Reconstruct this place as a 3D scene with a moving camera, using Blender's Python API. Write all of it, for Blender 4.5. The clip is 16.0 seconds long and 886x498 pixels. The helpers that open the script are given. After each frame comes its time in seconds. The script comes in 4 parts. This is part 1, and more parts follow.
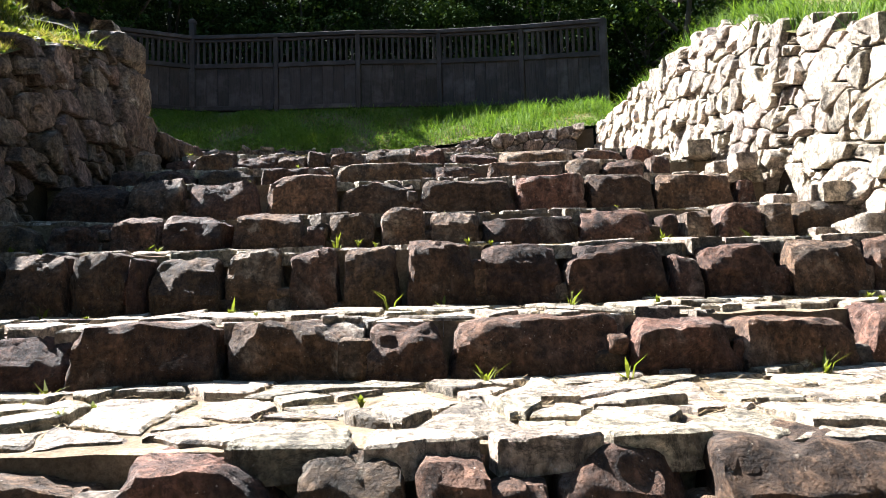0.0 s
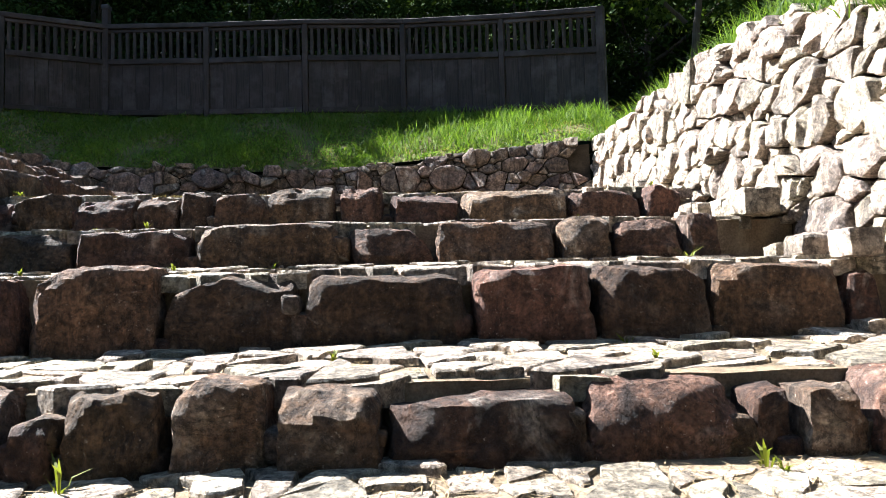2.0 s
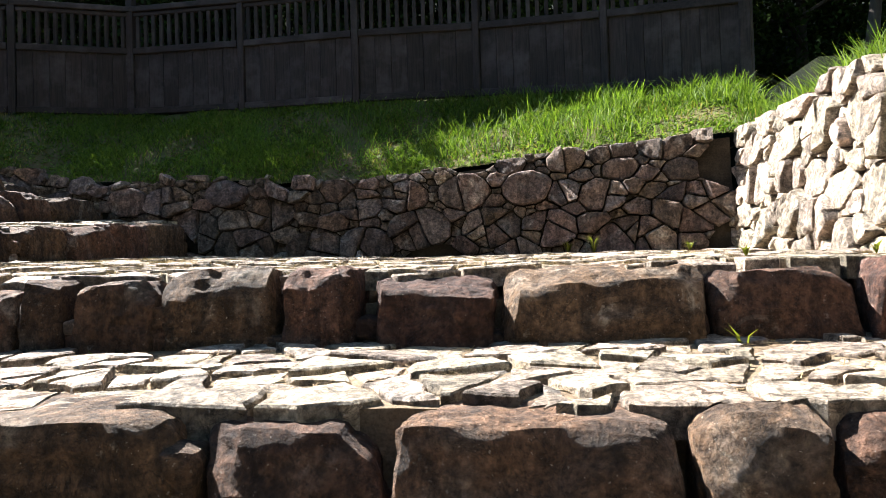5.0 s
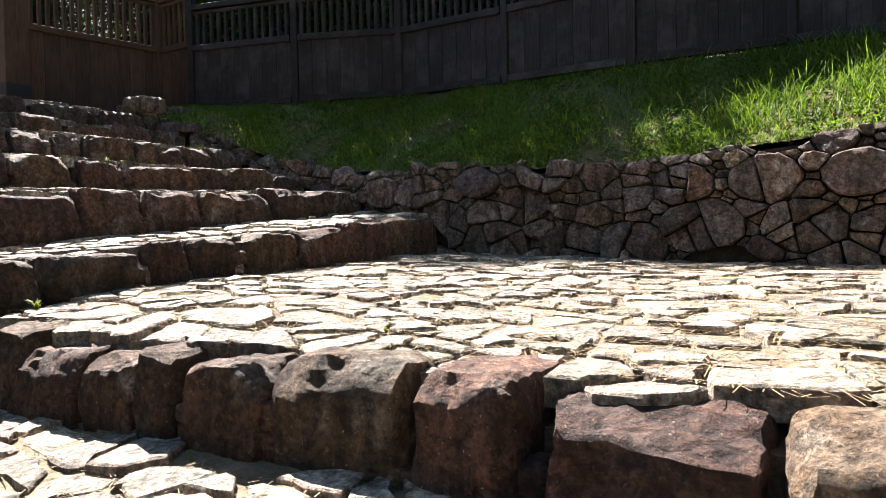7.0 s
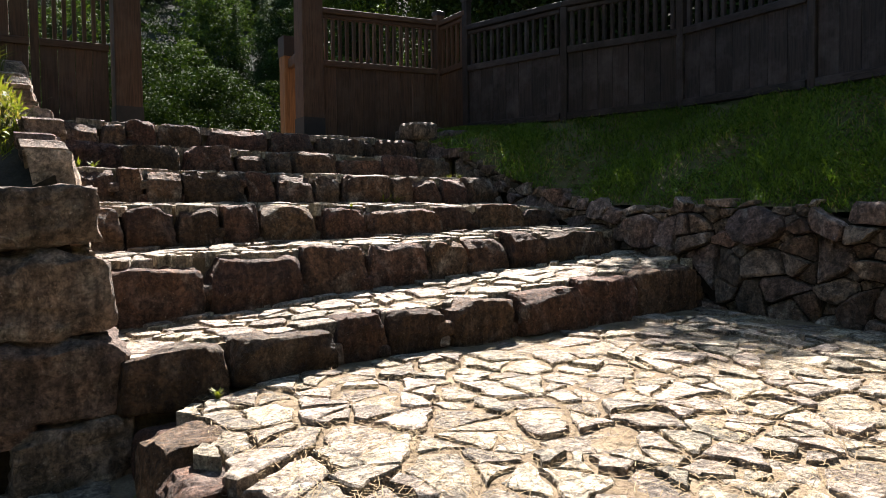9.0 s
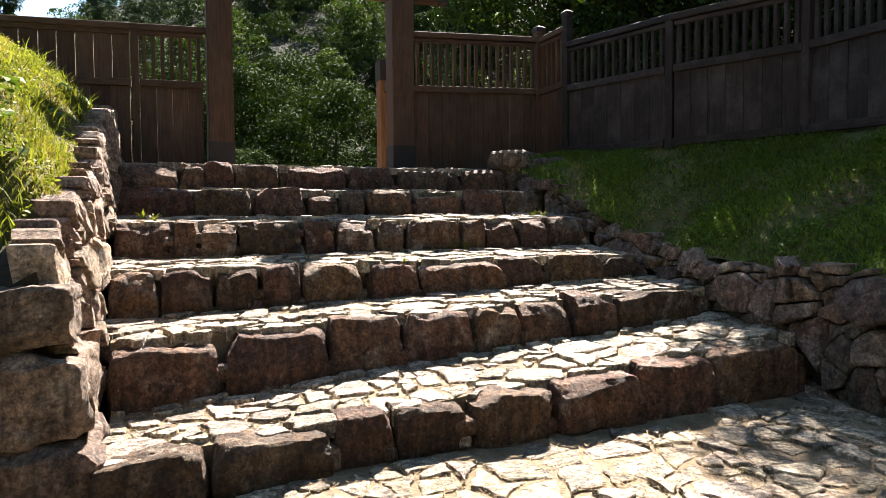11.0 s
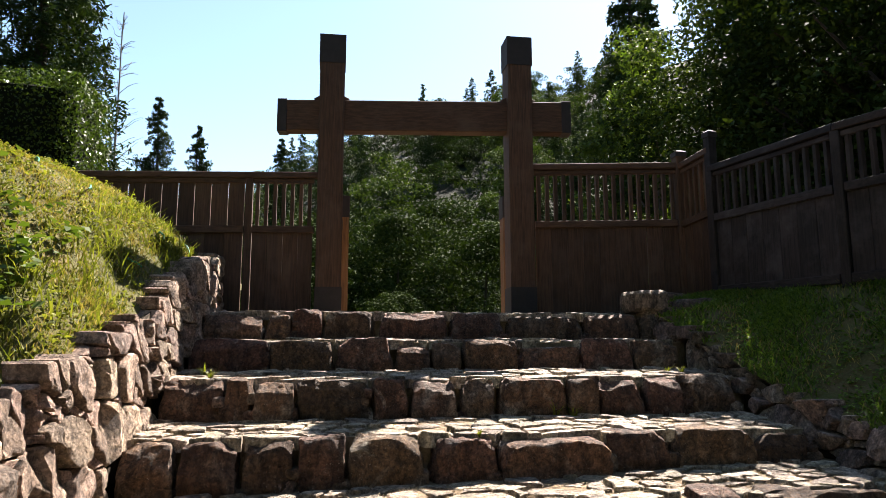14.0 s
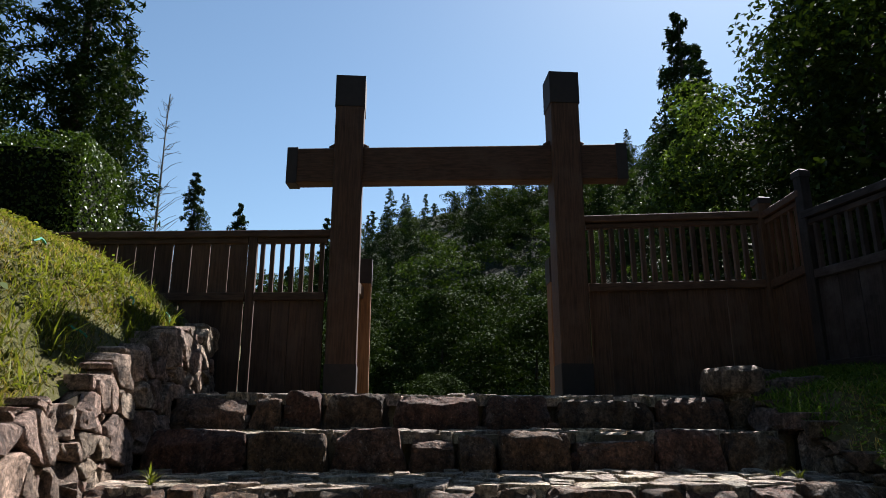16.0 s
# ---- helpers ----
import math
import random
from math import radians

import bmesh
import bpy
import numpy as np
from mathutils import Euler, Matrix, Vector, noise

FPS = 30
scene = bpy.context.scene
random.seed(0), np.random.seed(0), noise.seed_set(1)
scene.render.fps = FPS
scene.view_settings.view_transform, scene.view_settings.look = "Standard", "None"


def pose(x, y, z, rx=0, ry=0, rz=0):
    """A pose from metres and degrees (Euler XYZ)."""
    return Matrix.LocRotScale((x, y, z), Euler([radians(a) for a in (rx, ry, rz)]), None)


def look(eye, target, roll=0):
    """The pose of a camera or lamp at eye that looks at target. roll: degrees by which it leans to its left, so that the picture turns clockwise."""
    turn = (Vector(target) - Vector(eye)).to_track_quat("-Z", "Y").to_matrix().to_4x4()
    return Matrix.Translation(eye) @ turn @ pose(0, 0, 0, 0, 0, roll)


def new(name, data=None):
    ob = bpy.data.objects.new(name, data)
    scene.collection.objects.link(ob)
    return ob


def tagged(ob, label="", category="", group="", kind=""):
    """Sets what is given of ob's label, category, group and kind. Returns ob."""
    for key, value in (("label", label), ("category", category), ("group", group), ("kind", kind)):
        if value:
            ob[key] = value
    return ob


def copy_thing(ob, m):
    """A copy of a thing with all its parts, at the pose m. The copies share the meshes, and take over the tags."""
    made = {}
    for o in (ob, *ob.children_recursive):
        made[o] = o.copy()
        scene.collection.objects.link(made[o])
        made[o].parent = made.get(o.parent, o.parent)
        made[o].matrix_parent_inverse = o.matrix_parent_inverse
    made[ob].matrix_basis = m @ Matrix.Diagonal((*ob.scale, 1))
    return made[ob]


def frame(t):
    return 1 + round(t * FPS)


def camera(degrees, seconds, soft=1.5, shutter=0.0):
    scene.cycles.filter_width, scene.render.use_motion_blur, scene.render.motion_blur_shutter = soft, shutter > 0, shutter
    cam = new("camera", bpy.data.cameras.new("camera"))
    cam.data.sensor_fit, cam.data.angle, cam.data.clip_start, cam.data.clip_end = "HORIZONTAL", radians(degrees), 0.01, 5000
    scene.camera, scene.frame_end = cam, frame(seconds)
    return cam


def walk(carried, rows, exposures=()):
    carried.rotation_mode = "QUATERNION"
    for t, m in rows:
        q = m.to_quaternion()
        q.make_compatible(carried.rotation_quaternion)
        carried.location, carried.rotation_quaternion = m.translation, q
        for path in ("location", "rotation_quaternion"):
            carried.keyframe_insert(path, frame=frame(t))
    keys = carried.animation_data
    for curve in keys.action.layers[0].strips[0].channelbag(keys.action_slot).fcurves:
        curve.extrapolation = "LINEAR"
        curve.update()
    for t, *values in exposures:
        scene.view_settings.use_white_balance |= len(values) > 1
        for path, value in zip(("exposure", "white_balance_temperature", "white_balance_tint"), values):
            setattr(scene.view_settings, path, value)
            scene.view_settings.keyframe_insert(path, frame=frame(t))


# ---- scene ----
cam = camera(64.2, 16.0, soft=0.8)
METRES, EYE, TILT, LEAN, TURN = 12.5, 1.47, 0.0, 0.0, -1.7
ROWS = [
    (0.0, 0.0, 0.0, 0.0, 0.11, 3.89, 1.55),
    (0.5, -0.0014, 0.0446, 0.0209, 0.08, 3.74, 1.56),
    (1.0, 0.006, 0.0953, 0.0319, 0.04, 3.5, 1.55),
    (1.5, 0.0201, 0.1443, 0.0492, -0.3, 3.47, 1.42),
    (2.0, 0.0343, 0.1975, 0.072, -0.96, 3.29, 1.51),
    (2.5, 0.0557, 0.2329, 0.0851, -1.12, 3.15, 1.57),
    (3.0, 0.0699, 0.2679, 0.0889, -1.19, 2.84, 1.64),
    (5.5, 0.0718, 0.4374, 0.1517, 14.86, 0.44, 1.64),
    (6.0, 0.0728, 0.4621, 0.159, 22.55, -0.62, 1.47),
    (6.5, 0.0727, 0.4854, 0.1642, 27.55, -1.06, 1.38),
    (7.0, 0.0735, 0.5156, 0.1729, 32.4, -1.52, 1.29),
    (7.5, 0.0665, 0.5398, 0.1903, 38.06, -1.81, 1.14),
    (8.0, 0.0605, 0.5578, 0.2002, 43.5, -2.08, 1.0),
    (8.5, 0.0629, 0.5775, 0.2037, 49.45, -2.23, 0.84),
    (9.0, 0.0715, 0.5995, 0.2203, 57.54, -2.34, 0.64),
    (11.5, 0.0492, 0.6979, 0.2687, 70.31, -2.51, 0.39),
    (12.0, 0.0373, 0.7148, 0.2709, 72.0, -1.98, 0.31),
    (12.5, 0.0293, 0.7278, 0.2742, 74.2, -0.38, 0.32),
    (13.0, 0.0169, 0.7379, 0.2766, 78.57, 3.62, 0.2),
    (13.5, 0.0026, 0.7507, 0.2767, 81.26, 7.05, 0.15),
    (14.0, -0.0171, 0.7642, 0.2766, 83.11, 8.66, 0.15),
    (14.5, -0.0459, 0.7753, 0.2772, 85.2, 8.99, 0.13),
    (15.0, -0.0768, 0.7863, 0.2796, 86.08, 9.23, 0.11),
    (15.5, -0.1092, 0.7942, 0.2831, 86.76, 13.0, -0.06),
    (16.0, -0.1411, 0.795, 0.2834, 87.32, 15.31, -0.07),
]
walk(cam, [(t, pose(0, 0, EYE, TILT, LEAN, TURN) @ pose(METRES * x, METRES * y, METRES * z, 90 + pitch, roll, yaw)) for t, x, y, z, yaw, pitch, roll in ROWS],
     exposures=[(0.0, 2.98, 5950, 10), (1.5, 3.0, 5900, 10), (3.0, 2.88, 5950, 10), (5.5, 2.8, 6350, 13), (7.0, 2.82, 6400, 14), (8.0, 2.55, 6550, 14), (9.0, 2.42, 6650, 14), (12.0, 3.1, 7100, 16),
                (13.0, 3.0, 7150, 18), (13.5, 2.75, 7150, 20), (14.0, 2.45, 7000, 17), (15.0, 1.98, 7050, 17), (15.5, 2.05, 7150, 18), (16.0, 1.47, 6350, 14)])

# ---------------------------------------------------------------- light
SUN = Vector((-0.80, 0.50, 1.0)).normalized()
sun_data = bpy.data.lights.new("sun", "SUN")
sun_data.energy, sun_data.angle, sun_data.color = 5.0, radians(0.5), (1.0, 0.965, 0.91)
sun = new("sun", sun_data)
sun.matrix_world = look((0, 0, 40), Vector((0, 0, 40)) - SUN)
world = bpy.data.worlds.new("world")
scene.world = world
world.use_nodes = True
wn = world.node_tree
sky = wn.nodes.new("ShaderNodeTexSky")
sky.sky_type = "NISHITA"
sky.sun_disc = False
sky.dust_density = 0.3
sky.sun_elevation = math.asin(SUN.z)
sky.sun_rotation = math.atan2(SUN.x, SUN.y)
bg = wn.nodes["Background"]
bg.inputs[1].default_value = 0.05
tint = wn.nodes.new("ShaderNodeMix")
tint.data_type, tint.blend_type = "RGBA", "MULTIPLY"
tint.inputs[0].default_value, tint.inputs[7].default_value = 1.0, (0.92, 1.04, 1.0, 1)
wn.links.new(sky.outputs[0], tint.inputs[6])
wn.links.new(tint.outputs[2], bg.inputs[0])


# ---------------------------------------------------------------- materials
def nodes_of(name):
    m = bpy.data.materials.new(name)
    m.use_nodes = True
    return m, m.node_tree.nodes, m.node_tree.links, m.node_tree.nodes["Principled BSDF"]


def noise_tex(N, L, coord, scale, detail=4.0, rough=0.55, dist=0.0):
    n = N.new("ShaderNodeTexNoise")
    n.inputs["Scale"].default_value, n.inputs["Detail"].default_value = scale, detail
    n.inputs["Roughness"].default_value, n.inputs["Distortion"].default_value = rough, dist
    L.new(coord, n.inputs["Vector"])
    return n.outputs["Fac"]


def ramp(N, L, fac, *stops):
    r = N.new("ShaderNodeValToRGB")
    while len(r.color_ramp.elements) < len(stops):
        r.color_ramp.elements.new(0.5)
    for e, (p, c) in zip(r.color_ramp.elements, stops):
        e.position, e.color = p, (*c, 1) if isinstance(c, tuple) else (c, c, c, 1)
    L.new(fac, r.inputs[0])
    return r.outputs[0]


def mixed(N, L, fac, a, b, mode="MIX"):
    m = N.new("ShaderNodeMix")
    m.data_type, m.blend_type = "RGBA", mode
    for value, sock in ((fac, m.inputs[0]), (a, m.inputs[6]), (b, m.inputs[7])):
        if isinstance(value, (int, float)):
            sock.default_value = value
        elif isinstance(value, tuple):
            sock.default_value = (*value, 1)
        else:
            L.new(value, sock)
    return m.outputs[2]


def bumped(N, L, b, height, strength, distance, under=None):
    n = N.new("ShaderNodeBump")
    n.inputs["Strength"].default_value, n.inputs["Distance"].default_value = strength, distance
    L.new(height, n.inputs["Height"])
    if under:
        L.new(under, n.inputs["Normal"])
    L.new(n.outputs[0], b.inputs["Normal"])
    return n.outputs[0]


def stone_mat(name, dark, mid, pale, stain, stain_amount, rough=0.85, layered=0.0):
    m, N, L, b = nodes_of(name)
    obj = N.new("ShaderNodeTexCoord").outputs["Object"]
    info = N.new("ShaderNodeObjectInfo")
    shift = N.new("ShaderNodeVectorMath")
    shift.operation = "MULTIPLY_ADD"
    L.new(info.outputs["Random"], shift.inputs[0])
    shift.inputs[1].default_value = (37, 21, 53)
    L.new(obj, shift.inputs[2])
    co = shift.outputs[0]
    big = noise_tex(N, L, co, 2.6, 6, 0.6, 0.4)
    fine = noise_tex(N, L, co, 38, 5, 0.65)
    grit = noise_tex(N, L, co, 160, 3, 0.6)
    col = ramp(N, L, big, (0.28, dark), (0.5, mid), (0.74, pale))
    patch = ramp(N, L, noise_tex(N, L, co, 3.4, 7, 0.62, 0.8), (0.5 - stain_amount, 0.0), (0.68 - stain_amount, 1.0))
    inv = N.new("ShaderNodeMath")
    inv.operation = "SUBTRACT"
    inv.inputs[0].default_value = 1.0
    L.new(patch, inv.inputs[1])
    col = mixed(N, L, inv.outputs[0], col, stain)
    crust = ramp(N, L, noise_tex(N, L, co, 1.7, 6, 0.7, 1.2), (0.62, 0.0), (0.68, 0.65))
    col = mixed(N, L, crust, col, pale)
    spots = ramp(N, L, noise_tex(N, L, co, 13, 4, 0.7), (0.66, 0.0), (0.72, 1.0))
    half = N.new("ShaderNodeMath")
    half.operation = "MULTIPLY"
    half.inputs[1].default_value = 0.45
    L.new(spots, half.inputs[0])
    col = mixed(N, L, half.outputs[0], col, pale)
    col = mixed(N, L, 0.85, col, ramp(N, L, fine, (0.3, 0.28), (0.7, 1.6)), "MULTIPLY")
    flat = N.new("ShaderNodeVectorMath")
    flat.operation = "MULTIPLY"
    flat.inputs[1].default_value = (1, 1, 0.16)
    L.new(co, flat.inputs[0])
    col = mixed(N, L, 0.7, col, ramp(N, L, noise_tex(N, L, flat.outputs[0], 9, 5, 0.65), (0.36, 0.3), (0.6, 1.35)), "MULTIPLY")
    speck = ramp(N, L, noise_tex(N, L, co, 75, 2, 0.5), (0.68, 0.0), (0.74, 0.6))
    col = mixed(N, L, speck, col, pale)
    crack = noise_tex(N, L, co, 3.6, 9, 0.68, 1.6)
    crack_line = ramp(N, L, crack, (0.485, 1.0), (0.5, 0.22), (0.515, 1.0))
    col = mixed(N, L, 0.75, col, crack_line, "MULTIPLY")
    flake = noise_tex(N, L, co, 17, 8, 0.72, 0.5)
    col = mixed(N, L, 0.8, col, ramp(N, L, flake, (0.42, 0.5), (0.5, 1.0), (0.6, 1.4)), "MULTIPLY")
    tone = N.new("ShaderNodeHueSaturation")
    vary = N.new("ShaderNodeMapRange")
    L.new(info.outputs["Random"], vary.inputs[0])
    vary.inputs[3].default_value, vary.inputs[4].default_value = 0.62, 1.42
    L.new(vary.outputs[0], tone.inputs["Value"])
    hue = N.new("ShaderNodeMapRange")
    frac = N.new("ShaderNodeMath")
    frac.operation = "FRACT"
    times = N.new("ShaderNodeMath")
    times.operation = "MULTIPLY"
    times.inputs[1].default_value = 17.3
    L.new(info.outputs["Random"], times.inputs[0])
    L.new(times.outputs[0], frac.inputs[0])
    L.new(frac.outputs[0], hue.inputs[0])
    hue.inputs[3].default_value, hue.inputs[4].default_value = 0.482, 0.512
    L.new(hue.outputs[0], tone.inputs["Hue"])
    L.new(col, tone.inputs["Color"])
    L.new(tone.outputs[0], b.inputs["Base Color"])
    b.inputs["Roughness"].default_value = rough
    b.inputs["Specular IOR Level"].default_value = 0.3
    n1 = bumped(N, L, b, noise_tex(N, L, co, 9, 8, 0.68, 0.7), 0.7 if layered else 1.0, 0.045 if layered else 0.07)
    if layered:
        w = N.new("ShaderNodeTexWave")
        w.inputs["Scale"].default_value, w.inputs["Distortion"].default_value = 5.0, 9.0
        w.inputs["Detail"].default_value, w.inputs["Detail Scale"].default_value = 4.0, 2.2
        L.new(co, w.inputs["Vector"])
        n1 = bumped(N, L, b, w.outputs["Fac"], layered, 0.02, n1)
    n1 = bumped(N, L, b, flake, 0.8, 0.03, n1)
    n1 = bumped(N, L, b, crack_line, 0.6, 0.02, n1)
    n1 = bumped(N, L, b, fine, 0.7, 0.018, n1)
    bumped(N, L, b, grit, 0.5, 0.006, n1)
    return m


def wood_mat(name, dark, mid, grey, rough=0.75, grain_axis=(1, 1, 0.06)):
    m, N, L, b = nodes_of(name)
    co = N.new("ShaderNodeTexCoord").outputs["Object"]
    info = N.new("ShaderNodeObjectInfo")
    mp = N.new("ShaderNodeVectorMath")
    mp.operation = "MULTIPLY_ADD"
    L.new(info.outputs["Random"], mp.inputs[0])
    mp.inputs[1].default_value = (31, 17, 23)
    L.new(co, mp.inputs[2])
    sc = N.new("ShaderNodeVectorMath")
    sc.operation = "MULTIPLY"
    sc.inputs[1].default_value = grain_axis
    L.new(mp.outputs[0], sc.inputs[0])
    grain = noise_tex(N, L, sc.outputs[0], 46, 6, 0.6, 0.5)
    wear = noise_tex(N, L, mp.outputs[0], 2.2, 5, 0.65)
    col = ramp(N, L, grain, (0.3, dark), (0.62, mid))
    col = mixed(N, L, ramp(N, L, wear, (0.48, 0.0), (0.72, 0.7)), col, grey)
    tone = N.new("ShaderNodeHueSaturation")
    vary = N.new("ShaderNodeMapRange")
    L.new(info.outputs["Random"], vary.inputs[0])
    vary.inputs[3].default_value, vary.inputs[4].default_value = 0.75, 1.25
    L.new(vary.outputs[0], tone.inputs["Value"])
    L.new(col, tone.inputs["Color"])
    L.new(tone.outputs[0], b.inputs["Base Color"])
    b.inputs["Roughness"].default_value = rough
    b.inputs["Specular IOR Level"].default_value = 0.25
    bumped(N, L, b, grain, 0.5, 0.004)
    return m


def soil_mat(name, a, c, d, scale=5.0, bump=0.03):
    m, N, L, b = nodes_of(name)
    co = N.new("ShaderNodeTexCoord").outputs["Object"]
    col = ramp(N, L, noise_tex(N, L, co, scale, 7, 0.65), (0.3, a), (0.52, c), (0.72, d))
    col = mixed(N, L, 0.7, col, ramp(N, L, noise_tex(N, L, co, 70, 4, 0.7), (0.3, 0.5), (0.7, 1.4)), "MULTIPLY")
    L.new(col, b.inputs["Base Color"])
    b.inputs["Roughness"].default_value = 0.95
    b.inputs["Specular IOR Level"].default_value = 0.1
    bumped(N, L, b, noise_tex(N, L, co, 45, 6, 0.7), 0.8, bump)
    return m


def leaf_mat(name, a, c, glow=0.35, rough=0.6, gloss=0.12):
    m, N, L, b = nodes_of(name)
    geo = N.new("ShaderNodeNewGeometry")
    co = N.new("ShaderNodeTexCoord").outputs["Object"]
    per = geo.outputs["Random Per Island"]
    col = ramp(N, L, per, (0.0, a), (1.0, c))
    col = mixed(N, L, 0.6, col, ramp(N, L, noise_tex(N, L, co, 0.9, 3), (0.3, 0.6), (0.7, 1.35)), "MULTIPLY")
    L.new(col, b.inputs["Base Color"])
    b.inputs["Roughness"].default_value = rough
    b.inputs["Specular IOR Level"].default_value = gloss
    tr = N.new("ShaderNodeBsdfTranslucent")
    L.new(mixed(N, L, 1.0, col, (1.25, 1.35, 0.5), "MULTIPLY"), tr.inputs["Color"])
    mx = N.new("ShaderNodeMixShader")
    mx.inputs[0].default_value = glow
    L.new(b.outputs[0], mx.inputs[1])
    L.new(tr.outputs[0], mx.inputs[2])
    L.new(mx.outputs[0], N["Material Output"].inputs["Surface"])
    return m


def plain_mat(name, col, rough, metal=0.0):
    m, N, L, b = nodes_of(name)
    co = N.new("ShaderNodeTexCoord").outputs["Object"]
    f = noise_tex(N, L, co, 14, 5, 0.6)
    L.new(mixed(N, L, 0.6, col, ramp(N, L, f, (0.3, 0.6), (0.7, 1.4)), "MULTIPLY"), b.inputs["Base Color"])
    b.inputs["Roughness"].default_value, b.inputs["Metallic"].default_value = rough, metal
    bumped(N, L, b, noise_tex(N, L, co, 60, 3), 0.15, 0.003)
    return m


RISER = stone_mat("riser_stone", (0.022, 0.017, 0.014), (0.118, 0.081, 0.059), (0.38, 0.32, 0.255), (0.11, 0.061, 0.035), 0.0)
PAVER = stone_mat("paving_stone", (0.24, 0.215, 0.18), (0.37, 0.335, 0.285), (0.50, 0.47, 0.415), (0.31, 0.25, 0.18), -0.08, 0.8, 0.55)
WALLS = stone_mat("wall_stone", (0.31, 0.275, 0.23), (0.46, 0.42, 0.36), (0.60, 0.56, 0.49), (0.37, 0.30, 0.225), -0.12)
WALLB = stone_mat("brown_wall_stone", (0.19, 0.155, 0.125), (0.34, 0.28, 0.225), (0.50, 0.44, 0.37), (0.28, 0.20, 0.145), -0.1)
# Darker copy of the wall stone: the walls' shade is partly in this colour.
WALLD = stone_mat("shade_dark_mossy_stone", (0.11, 0.096, 0.080), (0.25, 0.218, 0.18), (0.46, 0.42, 0.36), (0.18, 0.128, 0.095), -0.04)
SOIL = soil_mat("dry_soil", (0.12, 0.088, 0.056), (0.20, 0.15, 0.098), (0.31, 0.245, 0.165))
DARKSOIL = soil_mat("dark_soil", (0.025, 0.02, 0.014), (0.045, 0.035, 0.024), (0.08, 0.062, 0.04))
TURF = soil_mat("turf", (0.05, 0.06, 0.016), (0.10, 0.092, 0.035), (0.14, 0.095, 0.055), 2.2)
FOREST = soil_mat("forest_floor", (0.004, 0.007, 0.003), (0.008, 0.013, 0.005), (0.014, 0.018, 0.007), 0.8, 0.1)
FENCE = wood_mat("fence_wood", (0.009, 0.007, 0.0068), (0.028, 0.021, 0.019), (0.072, 0.063, 0.063))
FENCE_RAIL = wood_mat("fence_rail_wood", (0.009, 0.007, 0.0068), (0.028, 0.021, 0.019), (0.072, 0.063, 0.063), grain_axis=(0.06, 1, 1))
GATE = wood_mat("gate_wood", (0.030, 0.016, 0.010), (0.078, 0.041, 0.023), (0.085, 0.055, 0.039))
GATE_RAIL = wood_mat("gate_rail_wood", (0.030, 0.016, 0.010), (0.078, 0.041, 0.023), (0.085, 0.055, 0.039), grain_axis=(1, 0.06, 1))
FRESH = wood_mat("pale_post_wood", (0.10, 0.05, 0.022), (0.26, 0.13, 0.055), (0.20, 0.115, 0.065))
IRON = plain_mat("black_iron", (0.018, 0.013, 0.011), 0.8, 0.0)
BARK = wood_mat("bark", (0.02, 0.016, 0.012), (0.05, 0.04, 0.03), (0.08, 0.07, 0.06), 0.95)
DEADBARK = wood_mat("dead_bark", (0.10, 0.085, 0.075), (0.18, 0.155, 0.13), (0.25, 0.23, 0.2), 0.95)
GRASS = leaf_mat("grass", (0.03, 0.066, 0.010), (0.15, 0.215, 0.038), 0.35)
SUNNY = leaf_mat("sunburnt_grass", (0.050, 0.064, 0.012), (0.19, 0.195, 0.038), 0.35)
DRY = leaf_mat("dry_grass", (0.20, 0.15, 0.06), (0.32, 0.25, 0.10), 0.3)
LEAF = leaf_mat("broad_leaf", (0.011, 0.022, 0.006), (0.04, 0.063, 0.015), 0.10, 0.75, 0.02)
LEAFY = leaf_mat("young_leaf", (0.034, 0.064, 0.011), (0.092, 0.13, 0.026), 0.28)
CEDAR = leaf_mat("cedar_needle", (0.013, 0.027, 0.010), (0.04, 0.064, 0.02), 0.08, 0.7, 0.04)
HEDGE = leaf_mat("hedge_leaf", (0.022, 0.042, 0.009), (0.06, 0.095, 0.02), 0.25, 0.35)
WOODS = leaf_mat("sunlit_wood_leaf", (0.02, 0.038, 0.009), (0.054, 0.08, 0.02), 0.2, 0.7, 0.03)
STRAW = leaf_mat("straw", (0.15, 0.105, 0.056), (0.29, 0.215, 0.125), 0.15, 0.8)
NET = plain_mat("green_net", (0.02, 0.22, 0.12), 0.6)


# ---------------------------------------------------------------- mesh helpers
def thing(name, label, category, group="", kind="", at=(0, 0, 0)):
    ob = new(name)
    ob.empty_display_size = 0.2
    ob.location = at
    return tagged(ob, label, category, group, kind)


def fill(name, verts, faces, mat, smooth=None):
    me = bpy.data.meshes.new(name)
    me.from_pydata(verts, [], faces)
    if smooth is not None:
        me.shade_smooth()
        me.set_sharp_from_angle(angle=radians(smooth))
    me.materials.append(mat)
    return me


def part(name, verts, faces, mat, parent=None, label="", smooth=None):
    ob = new(name, fill(name, verts, faces, mat, smooth))
    if parent:
        ob.parent = parent
        base = parent
        off = Vector()
        while base:
            off += base.location
            base = base.parent
        ob.location = -off
    if label:
        ob["label"] = label
    return ob


